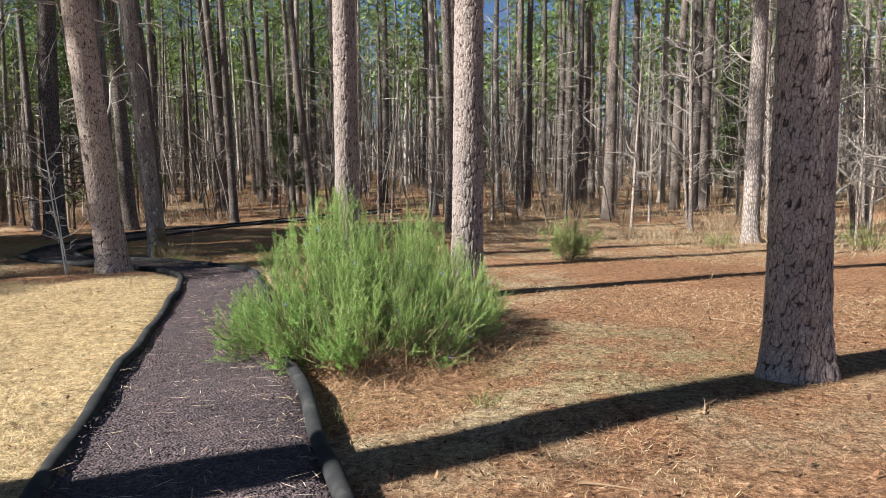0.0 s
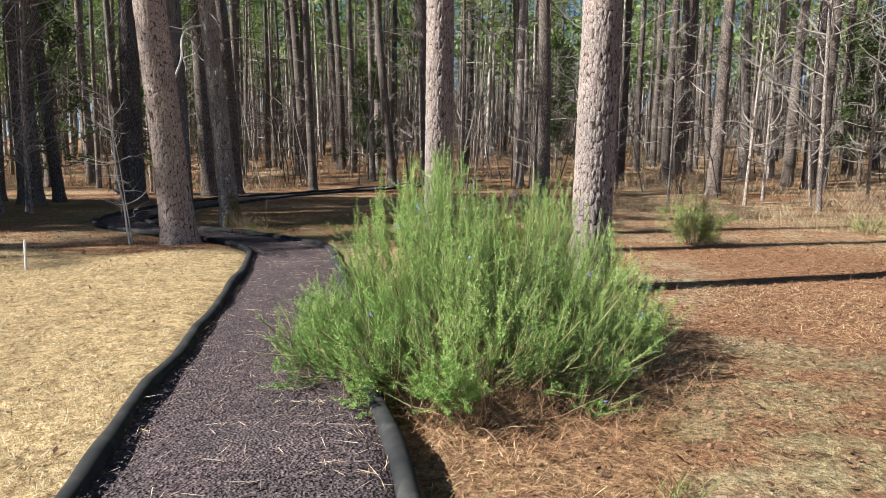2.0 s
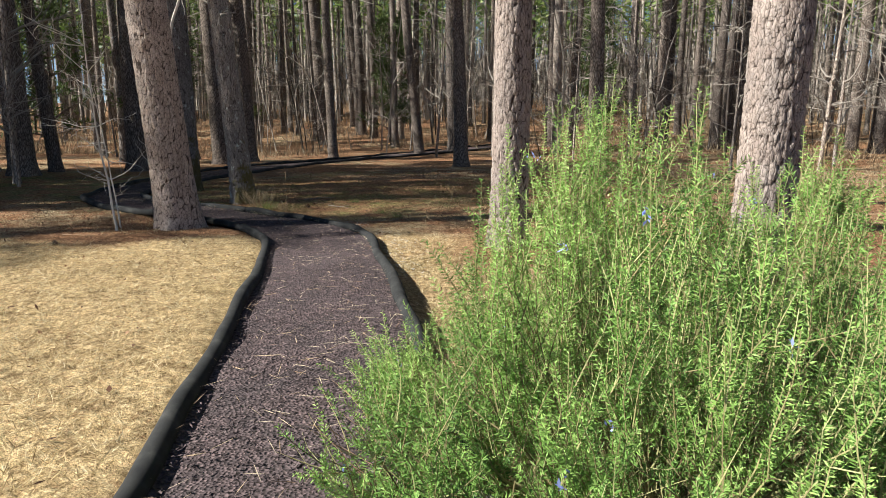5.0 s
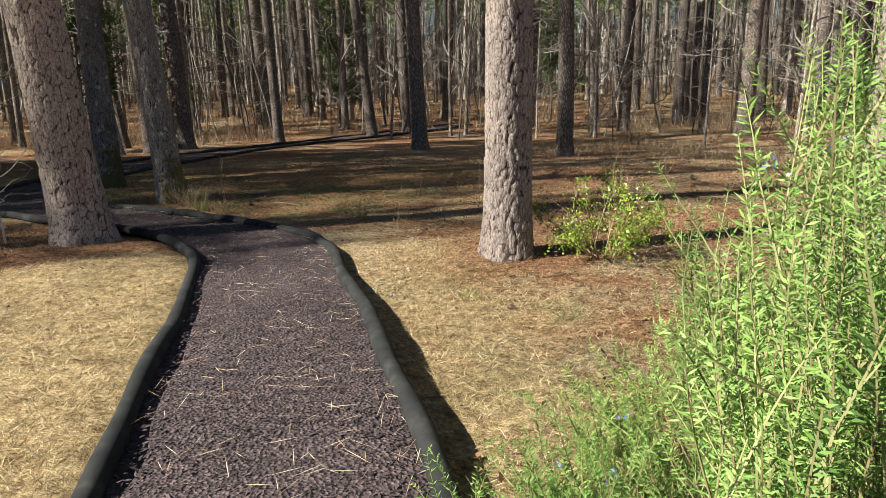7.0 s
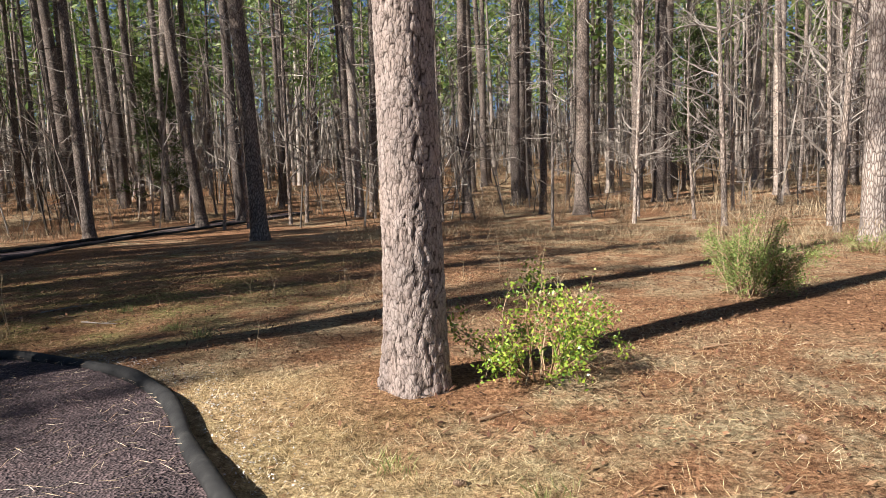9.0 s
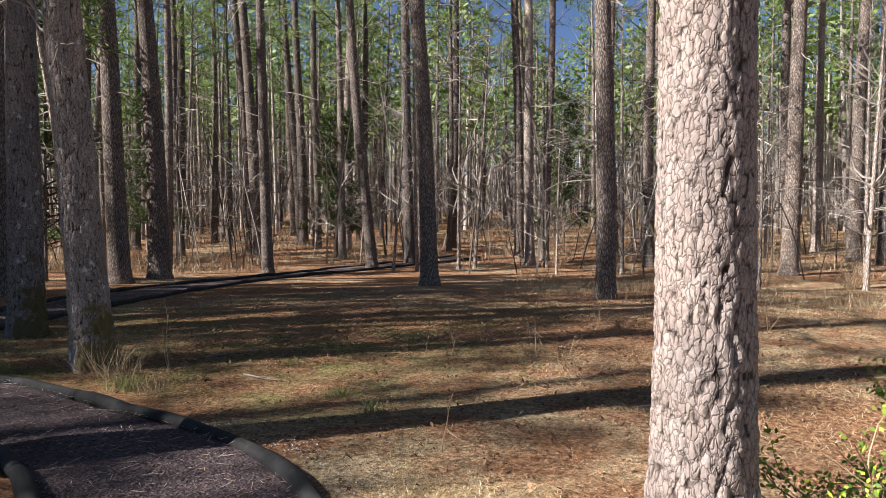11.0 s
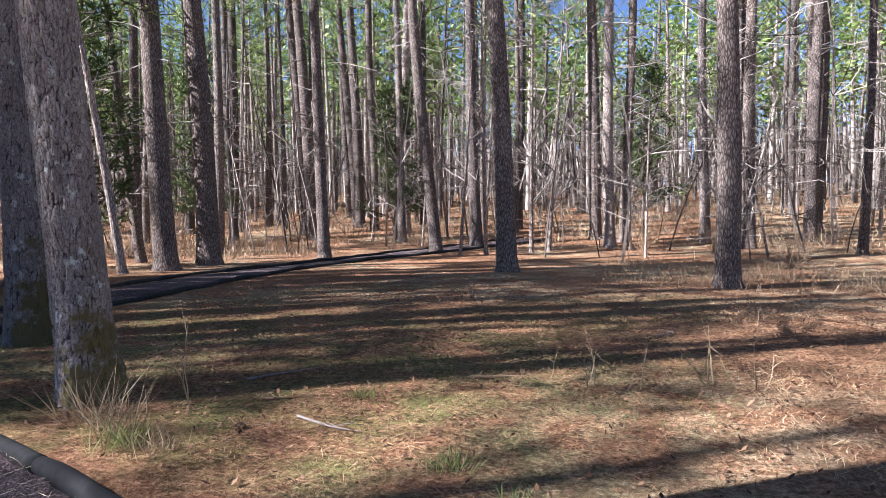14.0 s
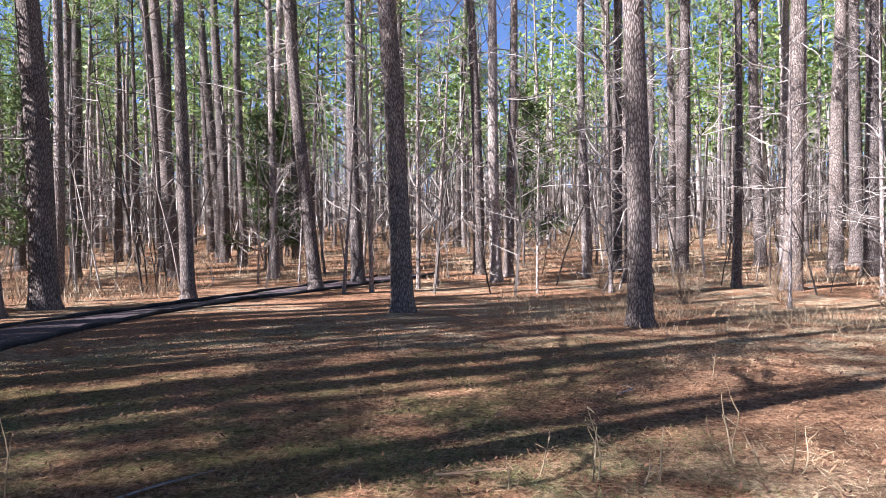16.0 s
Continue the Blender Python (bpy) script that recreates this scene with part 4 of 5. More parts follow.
tip = b + np.column_stack([q.normal(0, 0.1, n) * h, q.normal(0, 0.1, n) * h, h])
pieces.append(blades(b, tip, q.uniform(0.04, 0.1, n) + 0.0035 * (y - 60), np.column_stack([np.ones(n), q.normal(0, 0.4, n), np.zeros(n)])))
tagged(part("sapling_thicket", mesh_from("sapling_thicket", *gather(pieces)), M_THICKET), "grey tangle of leafless saplings in the wood", "saplings", kind="stuff")

n = 64000
y = 29 + 45 * q.uniform(0, 1, n) ** 1.3
x = -4 + q.uniform(-1, 1, n) * (12 + y * 0.72)
keep = (path_dist(x, y) > 1.0) & ((y > 36 + 1.5 * wave(x, y, 0.4, 5)) | (x > 4) | (x < -17)) & (wave(x, y, 0.8, 6) > -0.25)
x, y = x[keep], y[keep]
base = np.column_stack([x, y, land(x, y) - 0.02])
hgt = (q.gamma(2.0, 0.13, len(x)) + 0.08) * (1.0 + 0.7 * wave(x, y, 0.9, 7))
tip = base + np.column_stack([q.normal(0, 0.45, len(x)) * hgt, q.normal(0, 0.45, len(x)) * hgt, hgt])
V, F = blades(base, tip, 0.017)
tagged(part("forest_brush", mesh_from("forest_brush", V, F), M_TAN), "tan dry brush and grass on the wood's floor", "brush", kind="stuff")


n = 60000
x, y = q.uniform(-7, 14, n), q.uniform(15, 33, n)
line = 25.5 - 0.62 * x + 2.2 * wave(x, y, 0.45, 61)
keep = (np.abs(y - line) < 4.5 * q.uniform(0, 1, n) ** 1.5) & (wave(x, y, 1.6, 62) > -0.3) & (path_dist(x, y) > 1.2)
x, y = x[keep], y[keep]
base = np.column_stack([x, y, land(x, y) - 0.02])
hgt = q.gamma(2.2, 0.07, len(x)) + 0.05
tip = base + np.column_stack([q.normal(0, 0.5, len(x)) * hgt, q.normal(0, 0.5, len(x)) * hgt, hgt])
tagged(part("edge_grass", mesh_from("edge_grass", *blades(base, tip, 0.009)), M_STALK), "fringe of dry tan grass along the wood's edge", "grass", kind="stuff")


# ---- the green needle-leaved shrub by the path ----
def needle_shrub(cx, cy):
    q = np.random.default_rng(9)
    top = thing("evergreen_shrub", "large bushy rosemary-like shrub with bright green needles", "shrub", (cx, cy, float(land(cx, cy))))
    stems, twigs, lb, lt, fl = [], [], [], [], []
    ca, cr = q.uniform(0, 6.28, 85), np.sqrt(q.uniform(0, 1, 85))
    clump = np.column_stack([1.44 * np.cos(ca) * cr, 1.72 * np.sin(ca) * cr])
    lift, shade = q.uniform(0.8, 1.1, 85), q.uniform(0, 1, 85)
    lc = []
    for k in range(1250):
        a = q.uniform(0, 6.28)
        rr = math.sqrt(q.uniform(0, 1))
        ex, ey = 1.44 * math.cos(a) * rr, 1.72 * math.sin(a) * rr
        near = int(np.argmin((clump[:, 0] - ex) ** 2 + (clump[:, 1] - ey) ** 2))
        ex, ey = ex + 0.4 * (clump[near, 0] - ex), ey + 0.4 * (clump[near, 1] - ey)
        rr = min(1.0, math.hypot(ex / 1.44, ey / 1.72))
        px, py = cx + ex, cy + ey
        peak = 1.34 + 0.3 * math.exp(-((px + 1.9) ** 2 + (py - 8.05) ** 2) / 0.4) + 0.10 * math.sin(px * 4.1) * math.sin(py * 3.7) - 0.12 * max(0, px + 0.8)
        h = peak * (1 - 0.68 * rr ** 2.6) * q.uniform(0.8, 1.06)
        h *= lift[near]
        if px < -2.1:
            h = min(h * 0.6, 0.42)
        if q.uniform() < 0.35:
            h *= q.uniform(0.3, 0.85)
        root = np.array([ex * 0.42 + q.normal() * 0.05, ey * 0.42 + q.normal() * 0.05, 0.0])
        end = np.array([ex * 1.02, ey * 1.02, h])
        up = np.array([ex * 0.98, ey * 0.98, h * 0.42])
        u = np.linspace(0, 1, 9)[:, None]
        P = (1 - u) ** 2 * root + 2 * u * (1 - u) * up + u ** 2 * end
        P += q.normal(size=P.shape) * 0.016
        stems.append(tube(P, np.linspace(0.005, 0.0013, 9), 3, False))
        ln = np.linalg.norm(end - root)
        leafy = min(0.85, q.uniform(0.4, 0.7) / ln)
        shoots = [(P, 1 - leafy, int(leafy * ln / 0.0105))]
        for _ in range(q.integers(2, 5)):
            i = q.integers(3, 8)
            d = (P[i] - P[i - 1]) / np.linalg.norm(P[i] - P[i - 1]) * 0.7 + q.normal(size=3) * 0.42 + np.array([0, 0, 0.35])
            Q, w = limb(P[i], d, q.uniform(0.12, 0.34), 0.003, q, -0.05, 4, 3, 0.08)
            twigs.append(w)
            shoots.append((Q, 0.15, int(0.85 * np.linalg.norm(Q[-1] - Q[0]) / 0.0115)))
        if ey < -0.75 and h < 0.75 and q.uniform() < 0.5:
            shoots = shoots[:1] if q.uniform() < 0.5 else []
        for Q, f0, cnt in shoots:
            cnt = max(6, cnt)
            f = np.repeat(np.linspace(f0, 1.0, cnt), 3) * (len(Q) - 1)
            i0 = np.minimum(f.astype(int), len(Q) - 2)
            p = Q[i0] + (Q[i0 + 1] - Q[i0]) * (f - i0)[:, None]
            ax = Q[i0 + 1] - Q[i0]
            ax /= np.linalg.norm(ax, axis=1)[:, None] + 1e-9
            rad = np.cross(ax, q.normal(size=ax.shape))
            rad /= np.linalg.norm(rad, axis=1)[:, None] + 1e-9
            L2 = q.uniform(0.02, 0.031, len(f)) * np.interp(f / (len(Q) - 1), [0.85, 1], [1, 0.55])
            # needle tone: random by clump and shoot, darker towards the shoot's base
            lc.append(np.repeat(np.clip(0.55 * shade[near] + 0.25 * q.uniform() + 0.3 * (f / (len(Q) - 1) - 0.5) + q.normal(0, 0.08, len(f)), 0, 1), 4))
            lb.append(p)
            lt.append(p + (rad * 0.86 + ax * 0.48) * L2[:, None])
        if q.uniform() < 0.03:
            c = end + q.normal(size=(6, 3)) * 0.012
            fl.append(blades(c, c + q.normal(size=(6, 3)) * 0.012, 0.01))
    part("stemwood", mesh_from("stemwood", *gather(stems + twigs)), M_ROSESTEM, top)["kind"] = "stuff"
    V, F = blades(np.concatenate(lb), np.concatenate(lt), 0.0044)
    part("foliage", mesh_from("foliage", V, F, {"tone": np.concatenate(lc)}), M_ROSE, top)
    part("blossom", mesh_from("blossom", *gather(fl)), M_FLOWER, top, "tiny pale blue flowers")["kind"] = "stuff"
    dead = []
    for k in range(800):
        a = q.uniform(0, 6.28)
        r0 = q.uniform(0.5, 1.1)
        x0 = np.array([1.2 * math.cos(a) * r0, 1.3 * math.sin(a) * r0, 0.0])
        dead.append(limb(x0, (math.cos(a) * 0.6 + q.normal() * 0.4, math.sin(a) * 0.6 + q.normal() * 0.4, q.uniform(0.2, 1.2)), q.uniform(0.2, 0.6), 0.004, q, 0.05, 4, 3, 0.2)[1])
    part("deadwood", mesh_from("deadwood", *gather(dead)), M_DEADTWIG, top, "brown dead twigs at the base")["kind"] = "stuff"
    return top


needle_shrub(-1.32, 8.0)


# ---- smaller shrubs and weeds ----
def leaf_shrub(name, x, y, h, spread, leaves, leaf, mat, label, seed, bare=0, stems=22, bare_h=1.7):
    q = np.random.default_rng(seed)
    top = thing(name, label, "shrub", (x, y, float(land(x, y)) - 0.01))
    wood, ends = [], []
    for k in range(stems):
        a, r = q.uniform(0, 6.28), spread * math.sqrt(q.uniform(0.02, 1))
        P, w = limb((0.08 * math.cos(a), 0.08 * math.sin(a), -0.02), (r * math.cos(a), r * math.sin(a), h * q.uniform(0.5, 1.0)), h * q.uniform(0.55, 1.05), 0.009, q, 0, 7, 4, 0.14)
        wood.append(w)
        ends.append(P[2:])
        for _ in range(4):
            i = q.integers(2, 7)
            Q, w = limb(P[i], (P[i] - P[i - 1]) / np.linalg.norm(P[i] - P[i - 1]) + q.normal(size=3) * 0.6, h * q.uniform(0.15, 0.35), 0.004, q, 0, 4, 3, 0.2)
            wood.append(w)
            ends.append(Q[1:])
    part("stemwood", mesh_from("stemwood", *gather(wood)), M_DEADTWIG, top)
    E2 = np.concatenate(ends)
    p = E2[q.integers(0, len(E2), leaves)] + q.normal(size=(leaves, 3)) * 0.035
    p[:, 2] = np.maximum(p[:, 2], 0.03)
    d = q.normal(size=(leaves, 3)) + np.array([0, 0, 0.35])
    d /= np.linalg.norm(d, axis=1)[:, None]
    part("leaves", mesh_from("leaves", *blades(p, p + d * (leaf * q.uniform(0.6, 1.2, leaves))[:, None], leaf * 0.5)), mat, top)
    if bare:
        tw = []
        for k in range(bare):
            a = q.uniform(0, 6.28)
            P, w = limb((q.normal() * 0.1, q.normal() * 0.1, 0), (math.cos(a) * 0.45, math.sin(a) * 0.45, 1.1), bare_h * q.uniform(0.5, 1), 0.007, q, 0, 7, 3, 0.09)
            tw.append(w)
            for _ in range(6):
                i = q.integers(3, 8)
                tw.append(limb(P[i], (P[i] - P[i - 1]) * 3 + q.normal(size=3) * 0.35, bare_h * q.uniform(0.1, 0.28), 0.003, q, 0, 4, 3, 0.15)[1])
        part("dry_brushwood", mesh_from("dry_brushwood", *gather(tw)), M_TAN, top, "dry straw-coloured twigs")
    return top


leaf_shrub("holly_shrub", -2.42, 12.95, 0.85, 0.72, 3600, 0.036, M_HOLLY, "small glossy yellow-green shrub in pine straw beside a trunk", 31, 3, 20, 1.15)
leaf_shrub("green_shrub", 0.45, 16.1, 0.95, 0.66, 13000, 0.028, M_SHRUBLEAF, "rounded olive-green shrub with dry twigs above it", 32, 13, 34, 1.75)
leaf_shrub("green_shrub", 4.3, 20.2, 0.55, 0.5, 1400, 0.03, M_SHRUBLEAF, "low olive-green shrub near the wood's edge", 33, 6, 18, 0.9)
leaf_shrub("green_shrub", 7.6, 19.4, 0.8, 0.8, 2600, 0.03, M_SHRUBLEAF, "low olive-green shrub near the wood's edge", 34, 10, 24, 1.2)


for k, (x, y, h) in enumerate(((-2.2, 30.5, 1.1), (0.4, 31.5, 1.3), (2.4, 30.2, 0.8), (-6.2, 36.0, 1.2), (5.9, 27.6, 1.0), (-12.2, 39.2, 1.2), (-3.9, 35.2, 1.0), (9.6, 22.6, 0.9))):
    leaf_shrub("twiggy_bush", x, y, h, 0.75, 1500, 0.03, M_TAN, "drab brown twiggy bush at the wood's edge", 1700 + k, 8, 20, h * 1.3)


def sapling(x, y, h, seed, label, mat=M_SILVER, count=16, reach=0.8, d=0.035):
    q = np.random.default_rng(seed)
    top = thing("sapling", label, "sapling", (x, y, float(land(x, y))))
    P, w = limb((0, 0, -0.05), (q.normal() * 0.05 - 0.12, q.normal() * 0.05, 1), h, d / 2, q, 0, 9, 6, 0.05)
    part("stem", mesh_from("stem", *w), mat, top)
    out = []
    for k in range(count):
        i = q.integers(2, 9)
        a = q.uniform(0, 6.28)
        Q, w = limb(P[i], (math.cos(a), math.sin(a), q.uniform(-0.1, 0.9)), reach * q.uniform(0.5, 1.1), 0.007, q, 0.02, 6, 4, 0.22)
        out.append(w)
        for _ in range(4):
            j = q.integers(1, 7)
            out.append(limb(Q[j], (Q[j] - Q[j - 1]) * 4 + q.normal(size=3) * 0.4, reach * q.uniform(0.15, 0.4), 0.004, q, 0, 4, 3, 0.22)[1])
    part("brushwood", mesh_from("brushwood", *gather(out)), mat, top)


sapling(-8.55, 11.95, 3.3, 41, "leafless pale sapling with spreading twigs beside the leaning pine")
sapling(-8.75, 12.2, 2.2, 42, "leafless pale sapling with spreading twigs beside the leaning pine", M_SILVER, 12, 0.7, 0.025)

# dry branching weed stalks on the shaded pine straw
for k, (x, y, h, n) in enumerate(((-5.64, 17.14, 0.46, 10), (-5.3, 17.11, 0.22, 3), (-5.2, 17.22, 0.46, 4), (-4.69, 17.5, 0.5, 9), (-4.37, 17.42, 0.42, 7), (-4.51, 17.52, 0.35, 5), (-6.03, 17.21, 0.3, 5),
                                  (-8.21, 22.32, 0.45, 12), (-7.9, 22.2, 0.35, 9), (-5.33, 22.47, 0.5, 5), (-4.04, 20.65, 0.45, 4), (-8.25, 15.61, 0.6, 3), (-6.09, 16.84, 0.25, 4), (-4.82, 13.85, 0.5, 5),
                                  (-9.9, 24.6, 0.45, 10), (-2.4, 18.4, 0.7, 4), (-8.1, 15.4, 0.7, 4), (-1.6, 20.5, 0.7, 6), (-3.0, 18.0, 0.3, 3), (2.95, 13.3, 0.55, 2))):
    q = np.random.default_rng(800 + k)
    out = []
    for _ in range(max(1, n // 3)):
        P, w = limb((q.normal() * 0.05, q.normal() * 0.05, -0.02), (q.normal() * 0.3, q.normal() * 0.3, 1), h * q.uniform(0.7, 1.1), 0.007, q, 0, 6, 4, 0.1)
        out.append(w)
        for _ in range(3):
            i = q.integers(2, 7)
            out.append(limb(P[i], (P[i] - P[i - 1]) * 6 + q.normal(size=3) * 0.5, h * q.uniform(0.2, 0.5), 0.004, q, -0.05, 4, 3, 0.15)[1])
    top = thing("weed_stalk", "dry straw-coloured branching weed stalk in pine straw", "weed", (x, y, float(land(x, y))), "dry weed stalks")
    part("stalk", mesh_from("stalk", *gather(out)), M_STALK, top)["kind"] = "stuff"


def grass_tuft(x, y, n, h, mat, seed, label):
    q = np.random.default_rng(seed)
    b = np.column_stack([q.normal(0, 0.07, n), q.normal(0, 0.07, n), np.full(n, -0.01)])
    d = np.column_stack([q.normal(0, 0.5, n), q.normal(0, 0.5, n), np.ones(n)])
    t = b + d * (h * q.uniform(0.4, 1.1, n))[:, None]
    ob = part("grass_tuft", mesh_from("grass_tuft", *blades(b, t, 0.006)), mat, None, "", pose(x, y, float(land(x, y))))
    tagged(ob, label, "grass", "grass tufts")


for k, (x, y, n, h, g) in enumerate(((-8.35, 14.95, 70, 0.35, 0), (-8.1, 14.75, 150, 0.2, 1), (-7.8, 14.75, 60, 0.2, 0), (-9.9, 14.95, 80, 0.18, 1), (-3.36, 11.6, 60, 0.1, 1), (-2.6, 11.2, 50, 0.09, 1),
                                     (-2.2, 10.6, 50, 0.09, 1), (-6.1, 15.1, 90, 0.12, 1), (-7.2, 16.2, 90, 0.12, 1), (-5.6, 14.6, 70, 0.14, 1), (-8.6, 15.0, 60, 0.5, 0), (0.2, 6.2, 60, 0.14, 1), (-0.75, 5.75, 40, 0.15, 1))):
    grass_tuft(x, y, n, h, M_GREENGRASS if g else M_STALK, 900 + k, "small tuft of green grass in the straw" if g else "tuft of dry pale grass at the foot of the oak")

# white marker stake on the lawn
stake = thing("marker_stake", "short white plastic marker stake in pine straw", "stake", (-7.9, 9.5, 0))
part("post", mesh_from("post", *tube([(0, 0, -0.05), (0.005, 0, 0.2), (0.01, 0, 0.38), (0.01, 0, 0.40)], [0.014, 0.014, 0.014, 0.006], 8)), M_WHITE, stake)


# ---- litter ----
def lying(x, y, length, width, tilt, z0, q):
    a = q.uniform(0, 6.28, len(x))
    d = np.column_stack([np.cos(a), np.sin(a), q.normal(0, tilt, len(x))]) * np.broadcast_to(length, (len(x),))[:, None]
    b = np.column_stack([x, y, land(x, y) + z0]) - d * 0.5
    b[:, 2] += np.abs(d[:, 2]) * 0.5
    side = np.column_stack([-np.sin(a), np.cos(a), q.normal(0, 0.3, len(x))])
    return blades(b, b + d, width, side)


q = np.random.default_rng(55)
x, y = q.uniform(-10, 6, 230000), 3.5 + 19 * q.uniform(0, 1, 230000) ** 1.25
pd, lm = path_dist(x, y), lawn_mask(x, y)
k = (pd > 0.85) & (lm < 0.5) & (q.uniform(0, 1, len(x)) < 0.55 + 0.45 * wave(x, y, 0.9, 21))
V, F = lying(x[k], y[k], q.uniform(0.06, 0.16, k.sum()), 0.0021 + 0.00012 * (y[k] - 4), 0.16, 0.012, q)
tagged(part("pine_straw", mesh_from("pine_straw", V, F), M_NEEDLE), "orange-brown fallen pine needles covering the ground", "pine straw", kind="stuff")

x, y = q.uniform(-13, -0.5, 140000), q.uniform(3.0, 14, 140000)
k = (path_dist(x, y) > 0.80) & (lawn_mask(x, y) > q.uniform(0.15, 0.7, len(x))) & (wave(x, y, 8.0, 51) + 0.6 * wave(x, y, 19.0, 52) > -0.28)
x, y = x[k], y[k]
b = np.column_stack([x, y, land(x, y) - 0.004])
h = q.uniform(0.02, 0.055, len(x))
tip = b + np.column_stack([q.normal(0, 1.0, len(x)) * h, q.normal(0, 1.0, len(x)) * h, h])
tagged(part("dry_lawn", mesh_from("dry_lawn", *blades(b, tip, 0.0042)), M_DRY), "short dormant straw-yellow lawn grass", "grass", kind="stuff")

x, y = q.uniform(-12, 5, 130000), q.uniform(4.5, 24, 130000)
k = (path_dist(x, y) > 0.85) & (lawn_mask(x, y) < 0.4) & (wave(x, y, 0.9, 33) > 0.05)
x, y = x[k], y[k]
b = np.column_stack([x, y, land(x, y) - 0.004])
h = q.uniform(0.02, 0.06, len(x))
tip = b + np.column_stack([q.normal(0, 0.9, len(x)) * h, q.normal(0, 0.9, len(x)) * h, h])
greenish = (x < -4.5) & (y > 13.2)
tagged(part("sparse_grass", mesh_from("sparse_grass", *blades(b[~greenish], tip[~greenish], 0.0034)), M_DRY), "sparse dry grass among the pine straw", "grass", kind="stuff")
tagged(part("mossy_grass", mesh_from("mossy_grass", *blades(b[greenish], tip[greenish], 0.0034)), M_GREENGRASS), "thin green grass in the shade of the oaks", "grass", kind="stuff")

# mulch chips and needles on the path
i = q.integers(0, 250, 42000)
u = q.uniform(0.05, 0.95, 42000)
p = L[i] * (1 - u)[:, None] + R[i] * u[:, None] + q.normal(0, 0.03, (42000, 2))
V, F = lying(p[:, 0], p[:, 1], q.uniform(0.012, 0.045, 42000), q.uniform(0.006, 0.013, 42000), 0.16, 0.024, q)
tagged(part("mulch_chips", mesh_from("mulch_chips", V, F), M_CHIP), "dark shredded mulch chips on the path", "mulch", kind="stuff")
i = q.integers(0, 260, 2600)
u = np.clip(q.beta(1.6, 1.0, 2600), 0.04, 0.96)
p = L[i] * (1 - u)[:, None] + R[i] * u[:, None]
V, F = lying(p[:, 0], p[:, 1], q.uniform(0.07, 0.2, 2600), 0.0035, 0.05, 0.045, q)
tagged(part("path_needles", mesh_from("path_needles", V, F), M_PALE_NEEDLE), "pale fallen pine needles scattered on the mulch", "pine needles", kind="stuff")

x, y = q.uniform(-13, 5, 42000), 4 + 22 * q.uniform(0, 1, 42000) ** 0.8
k = (path_dist(x, y) > 0.85) & ((lawn_mask(x, y) < 0.3) | (q.uniform(0, 1, len(x)) < 0.12))
V, F = lying(x[k], y[k], q.uniform(0.02, 0.06, k.sum()), q.uniform(0.01, 0.03, k.sum()), 0.4, 0.016, q)
tagged(part("dead_leaves", mesh_from("dead_leaves", V, F), M_LEAFLITTER), "scattered brown dead leaves on the ground", "leaves", kind="stuff")

# pine straw heaped against the front of the evergreen shrub
n = 5000
a, r = q.uniform(4.2, 6.4, n), q.uniform(0.85, 1.75, n)
x, y = -1.25 + r * 0.95 * np.cos(a), 7.95 + r * np.sin(a)
keep = path_dist(x, y) > 0.85
x, y, r = x[keep], y[keep], r[keep]
n = len(x)
V, F = lying(x, y, q.uniform(0.08, 0.2, n), 0.003, 0.45, 0.02 + 0.10 * smoothstep(1.75, 1.1, r) * q.uniform(0, 1, n), q)
tagged(part("straw_heap", mesh_from("straw_heap", V, F), M_NEEDLE), "loose heap of pine straw against the green shrub", "pine straw", kind="stuff")

# pale gravel washed out beside the edging at the bend
n = 900
k = q.integers(124, 166, n)
p = RIGHT_EDGE[k] + np.column_stack([q.gamma(2.0, 0.10, n) + 0.06, q.gamma(2.0, 0.07, n) + 0.05])
V, F = lying(p[:, 0], p[:, 1], q.uniform(0.008, 0.02, n), q.uniform(0.008, 0.018, n), 0.3, 0.012, q)
tagged(part("gravel", mesh_from("gravel", V, F), M_GRAVEL), "pale gravel washed out beside the black edging", "gravel", kind="stuff")


def fallen_twig(x, y, length, turn, seed, mat=M_DEADTWIG):
    q = np.random.default_rng(seed)
    P, w = limb((0, 0, 0.012), (1, 0, 0), length, 0.007 + 0.004 * length, q, 0, 8, 6, 0.1)
    P[:, 2] = 0.012
    out = [tube(P, np.linspace(0.011, 0.003, 9), 6)]
    for _ in range(q.integers(1, 4)):
        i = q.integers(2, 8)
        out.append(limb(P[i], (P[i] - P[i - 1]) * 5 + np.array([q.normal() * 0.4, q.normal() * 0.4, 0.05]), length * q.uniform(0.15, 0.35), 0.004, q, 0, 4, 5, 0.1)[1])
    ob = part("fallen_twig", mesh_from("fallen_twig", *gather(out)), mat, None, "", pose(x, y, float(land(x, y)) + 0.006, 0, 0, turn))
    tagged(ob, "thin fallen twig lying on the pine straw", "twig", "fallen twigs")


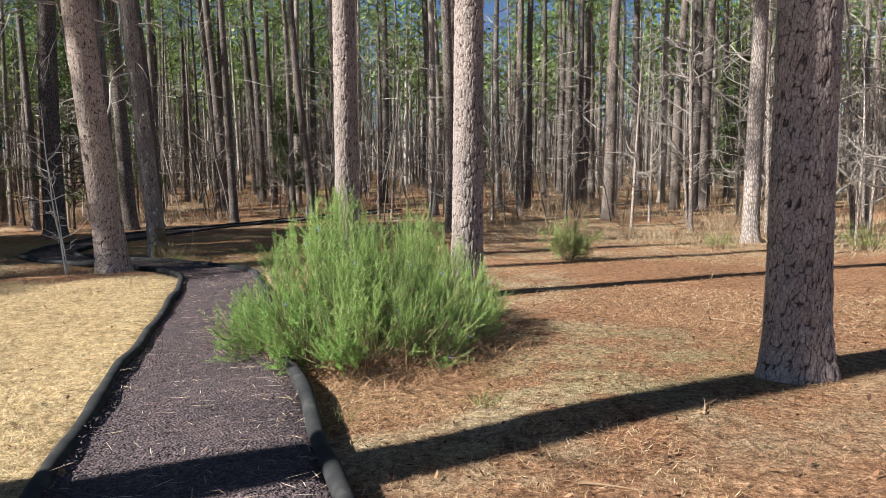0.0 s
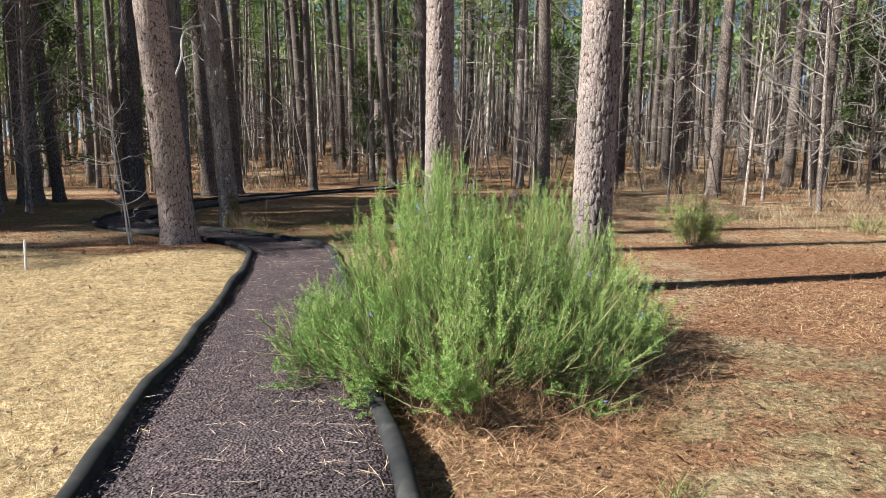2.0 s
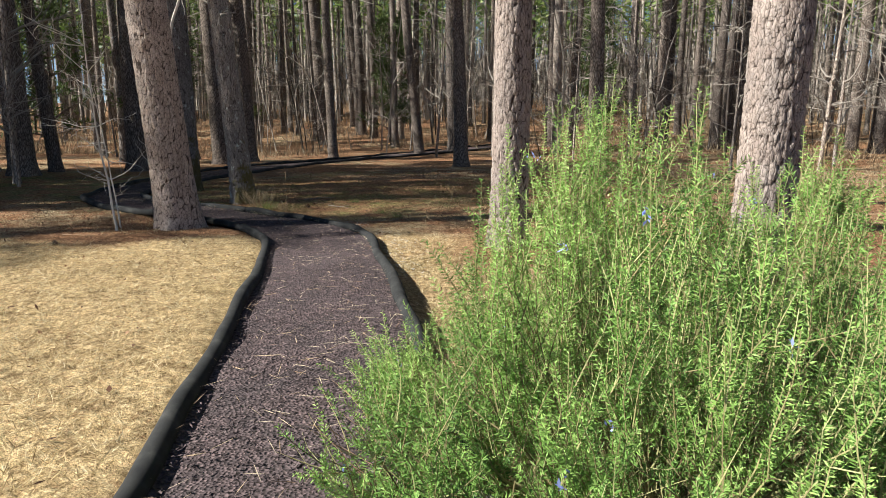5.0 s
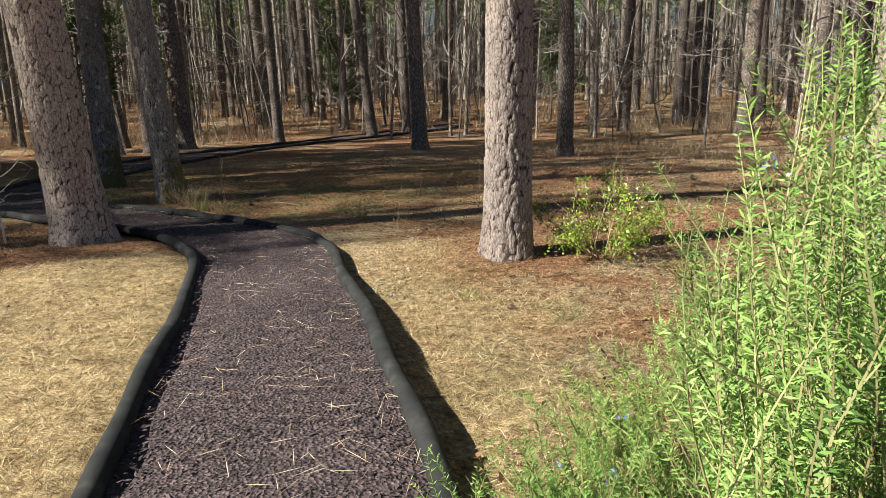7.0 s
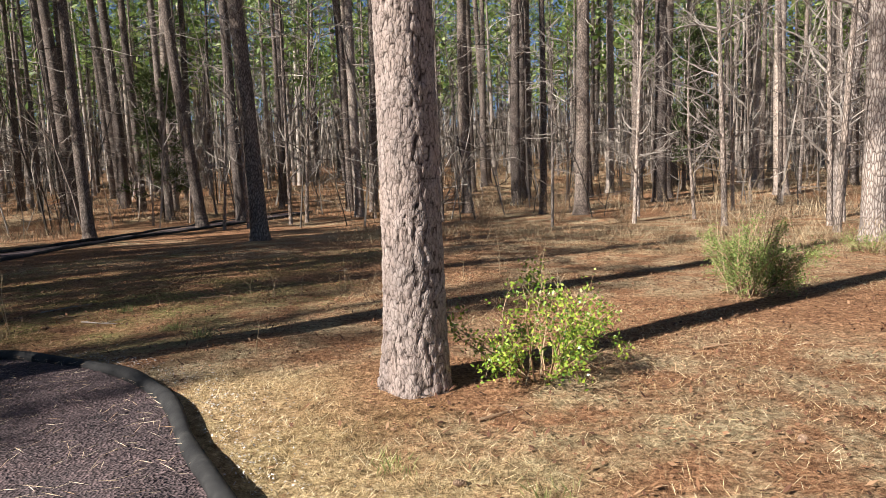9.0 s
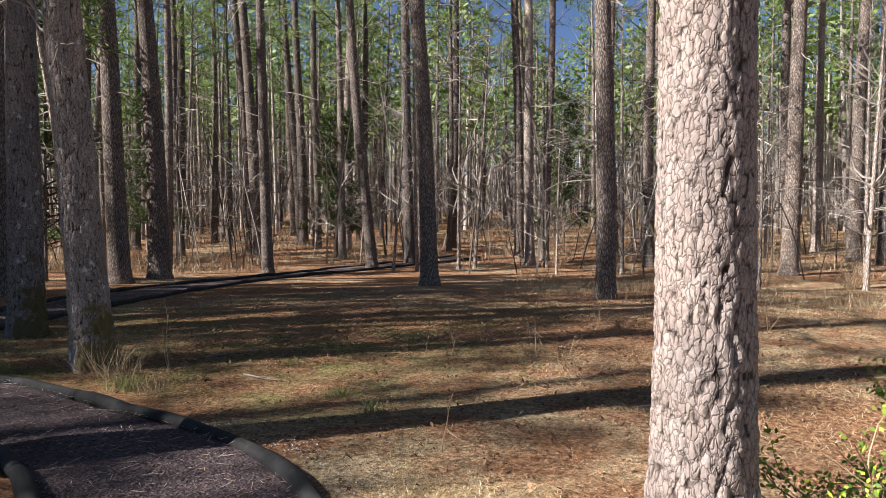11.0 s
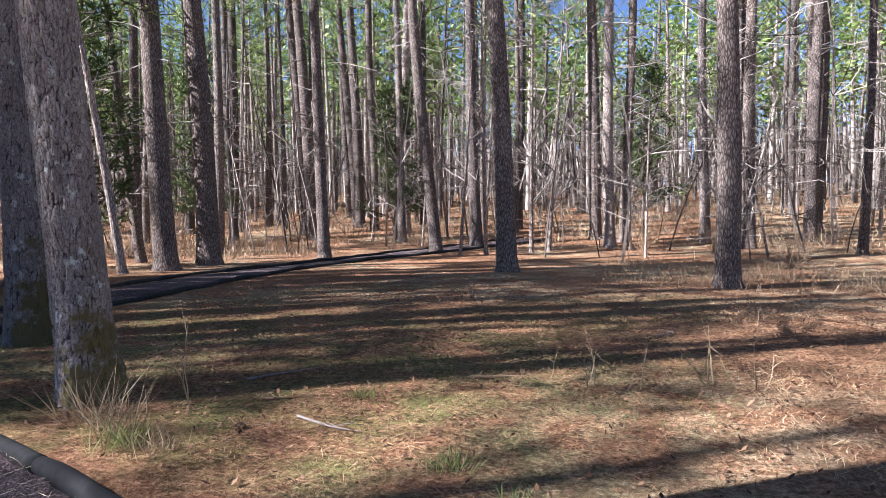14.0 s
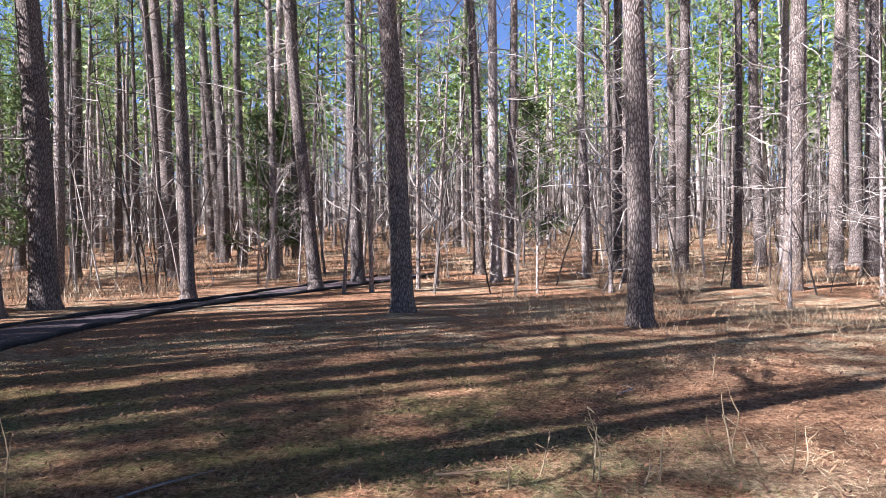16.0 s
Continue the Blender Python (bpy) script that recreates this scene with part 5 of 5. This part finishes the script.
for k, (x, y, ln, tn, pale) in enumerate(((-3.55, 15.4, 0.55, 25, 1), (0.3, 5.6, 0.35, 40, 0), (0.9, 5.0, 0.4, 10, 0), (2.3, 9.6, 0.6, -30, 0), (-2.6, 8.75, 0.3, 15, 1), (-2.9, 12.1, 0.5, 30, 0),
                                          (-7.4, 15.6, 0.6, -20, 1), (-7.9, 15.9, 0.45, 40, 0), (-6.6, 17.0, 0.5, 10, 0), (-9.5, 23.0, 0.8, 20, 0), (-8.9, 11.4, 0.6, 15, 0), (-9.8, 11.0, 0.7, -10, 0),
                                          (-5.2, 19.5, 0.5, 60, 1), (-2.6, 19.5, 0.6, 5, 0), (1.7, 6.1, 0.35, 80, 0), (-7.2, 7.9, 0.35, 5, 0), (-1.0, 13.6, 0.45, 20, 0), (-8.4, 16.4, 0.7, 70, 1))):
    fallen_twig(x, y, ln, tn, 1500 + k, M_TWIG if pale else M_DEADTWIG)


def cone_mesh(seed):
    q = np.random.default_rng(seed)
    z = np.linspace(0, 1, 9)
    r = 0.024 * np.sin(np.pi * np.clip(z * 0.86 + 0.12, 0, 1)) ** 0.8
    pieces = [tube(np.column_stack([z * 0.07, 0 * z, 0.02 + 0 * z]), r * 0.75, 8)]
    for i in range(8):
        for j in range(8):
            a = j * 0.785 + i * 0.39
            c = np.array([z[i] * 0.07, r[i] * 0.6 * math.cos(a), 0.022 + r[i] * 0.6 * math.sin(a)])
            d = np.array([0.006, r[i] * 0.6 * math.cos(a), r[i] * 0.6 * math.sin(a)])
            pieces.append(blades(c[None], (c + d)[None], 0.014, np.array([[0, -math.sin(a), math.cos(a)]])))
    return mesh_from("pine_cone", *gather(pieces))


cone = cone_mesh(3)
for k, (x, y) in enumerate(((-3.05, 11.35), (-1.2, 11.6), (0.15, 12.0), (-7.6, 15.3), (-6.3, 18.6), (-4.4, 15.9), (-7.4, 8.6), (1.1, 9.2), (-8.4, 10.9), (-5.0, 21.0), (-2.0, 10.0))):
    ob = part("pine_cone", cone, M_CONE, None, "", pose(x, y, float(land(x, y)), 0, 0, 67 * k))
    tagged(ob, "brown open pine cone lying in the straw", "pine cone", "pine cones")
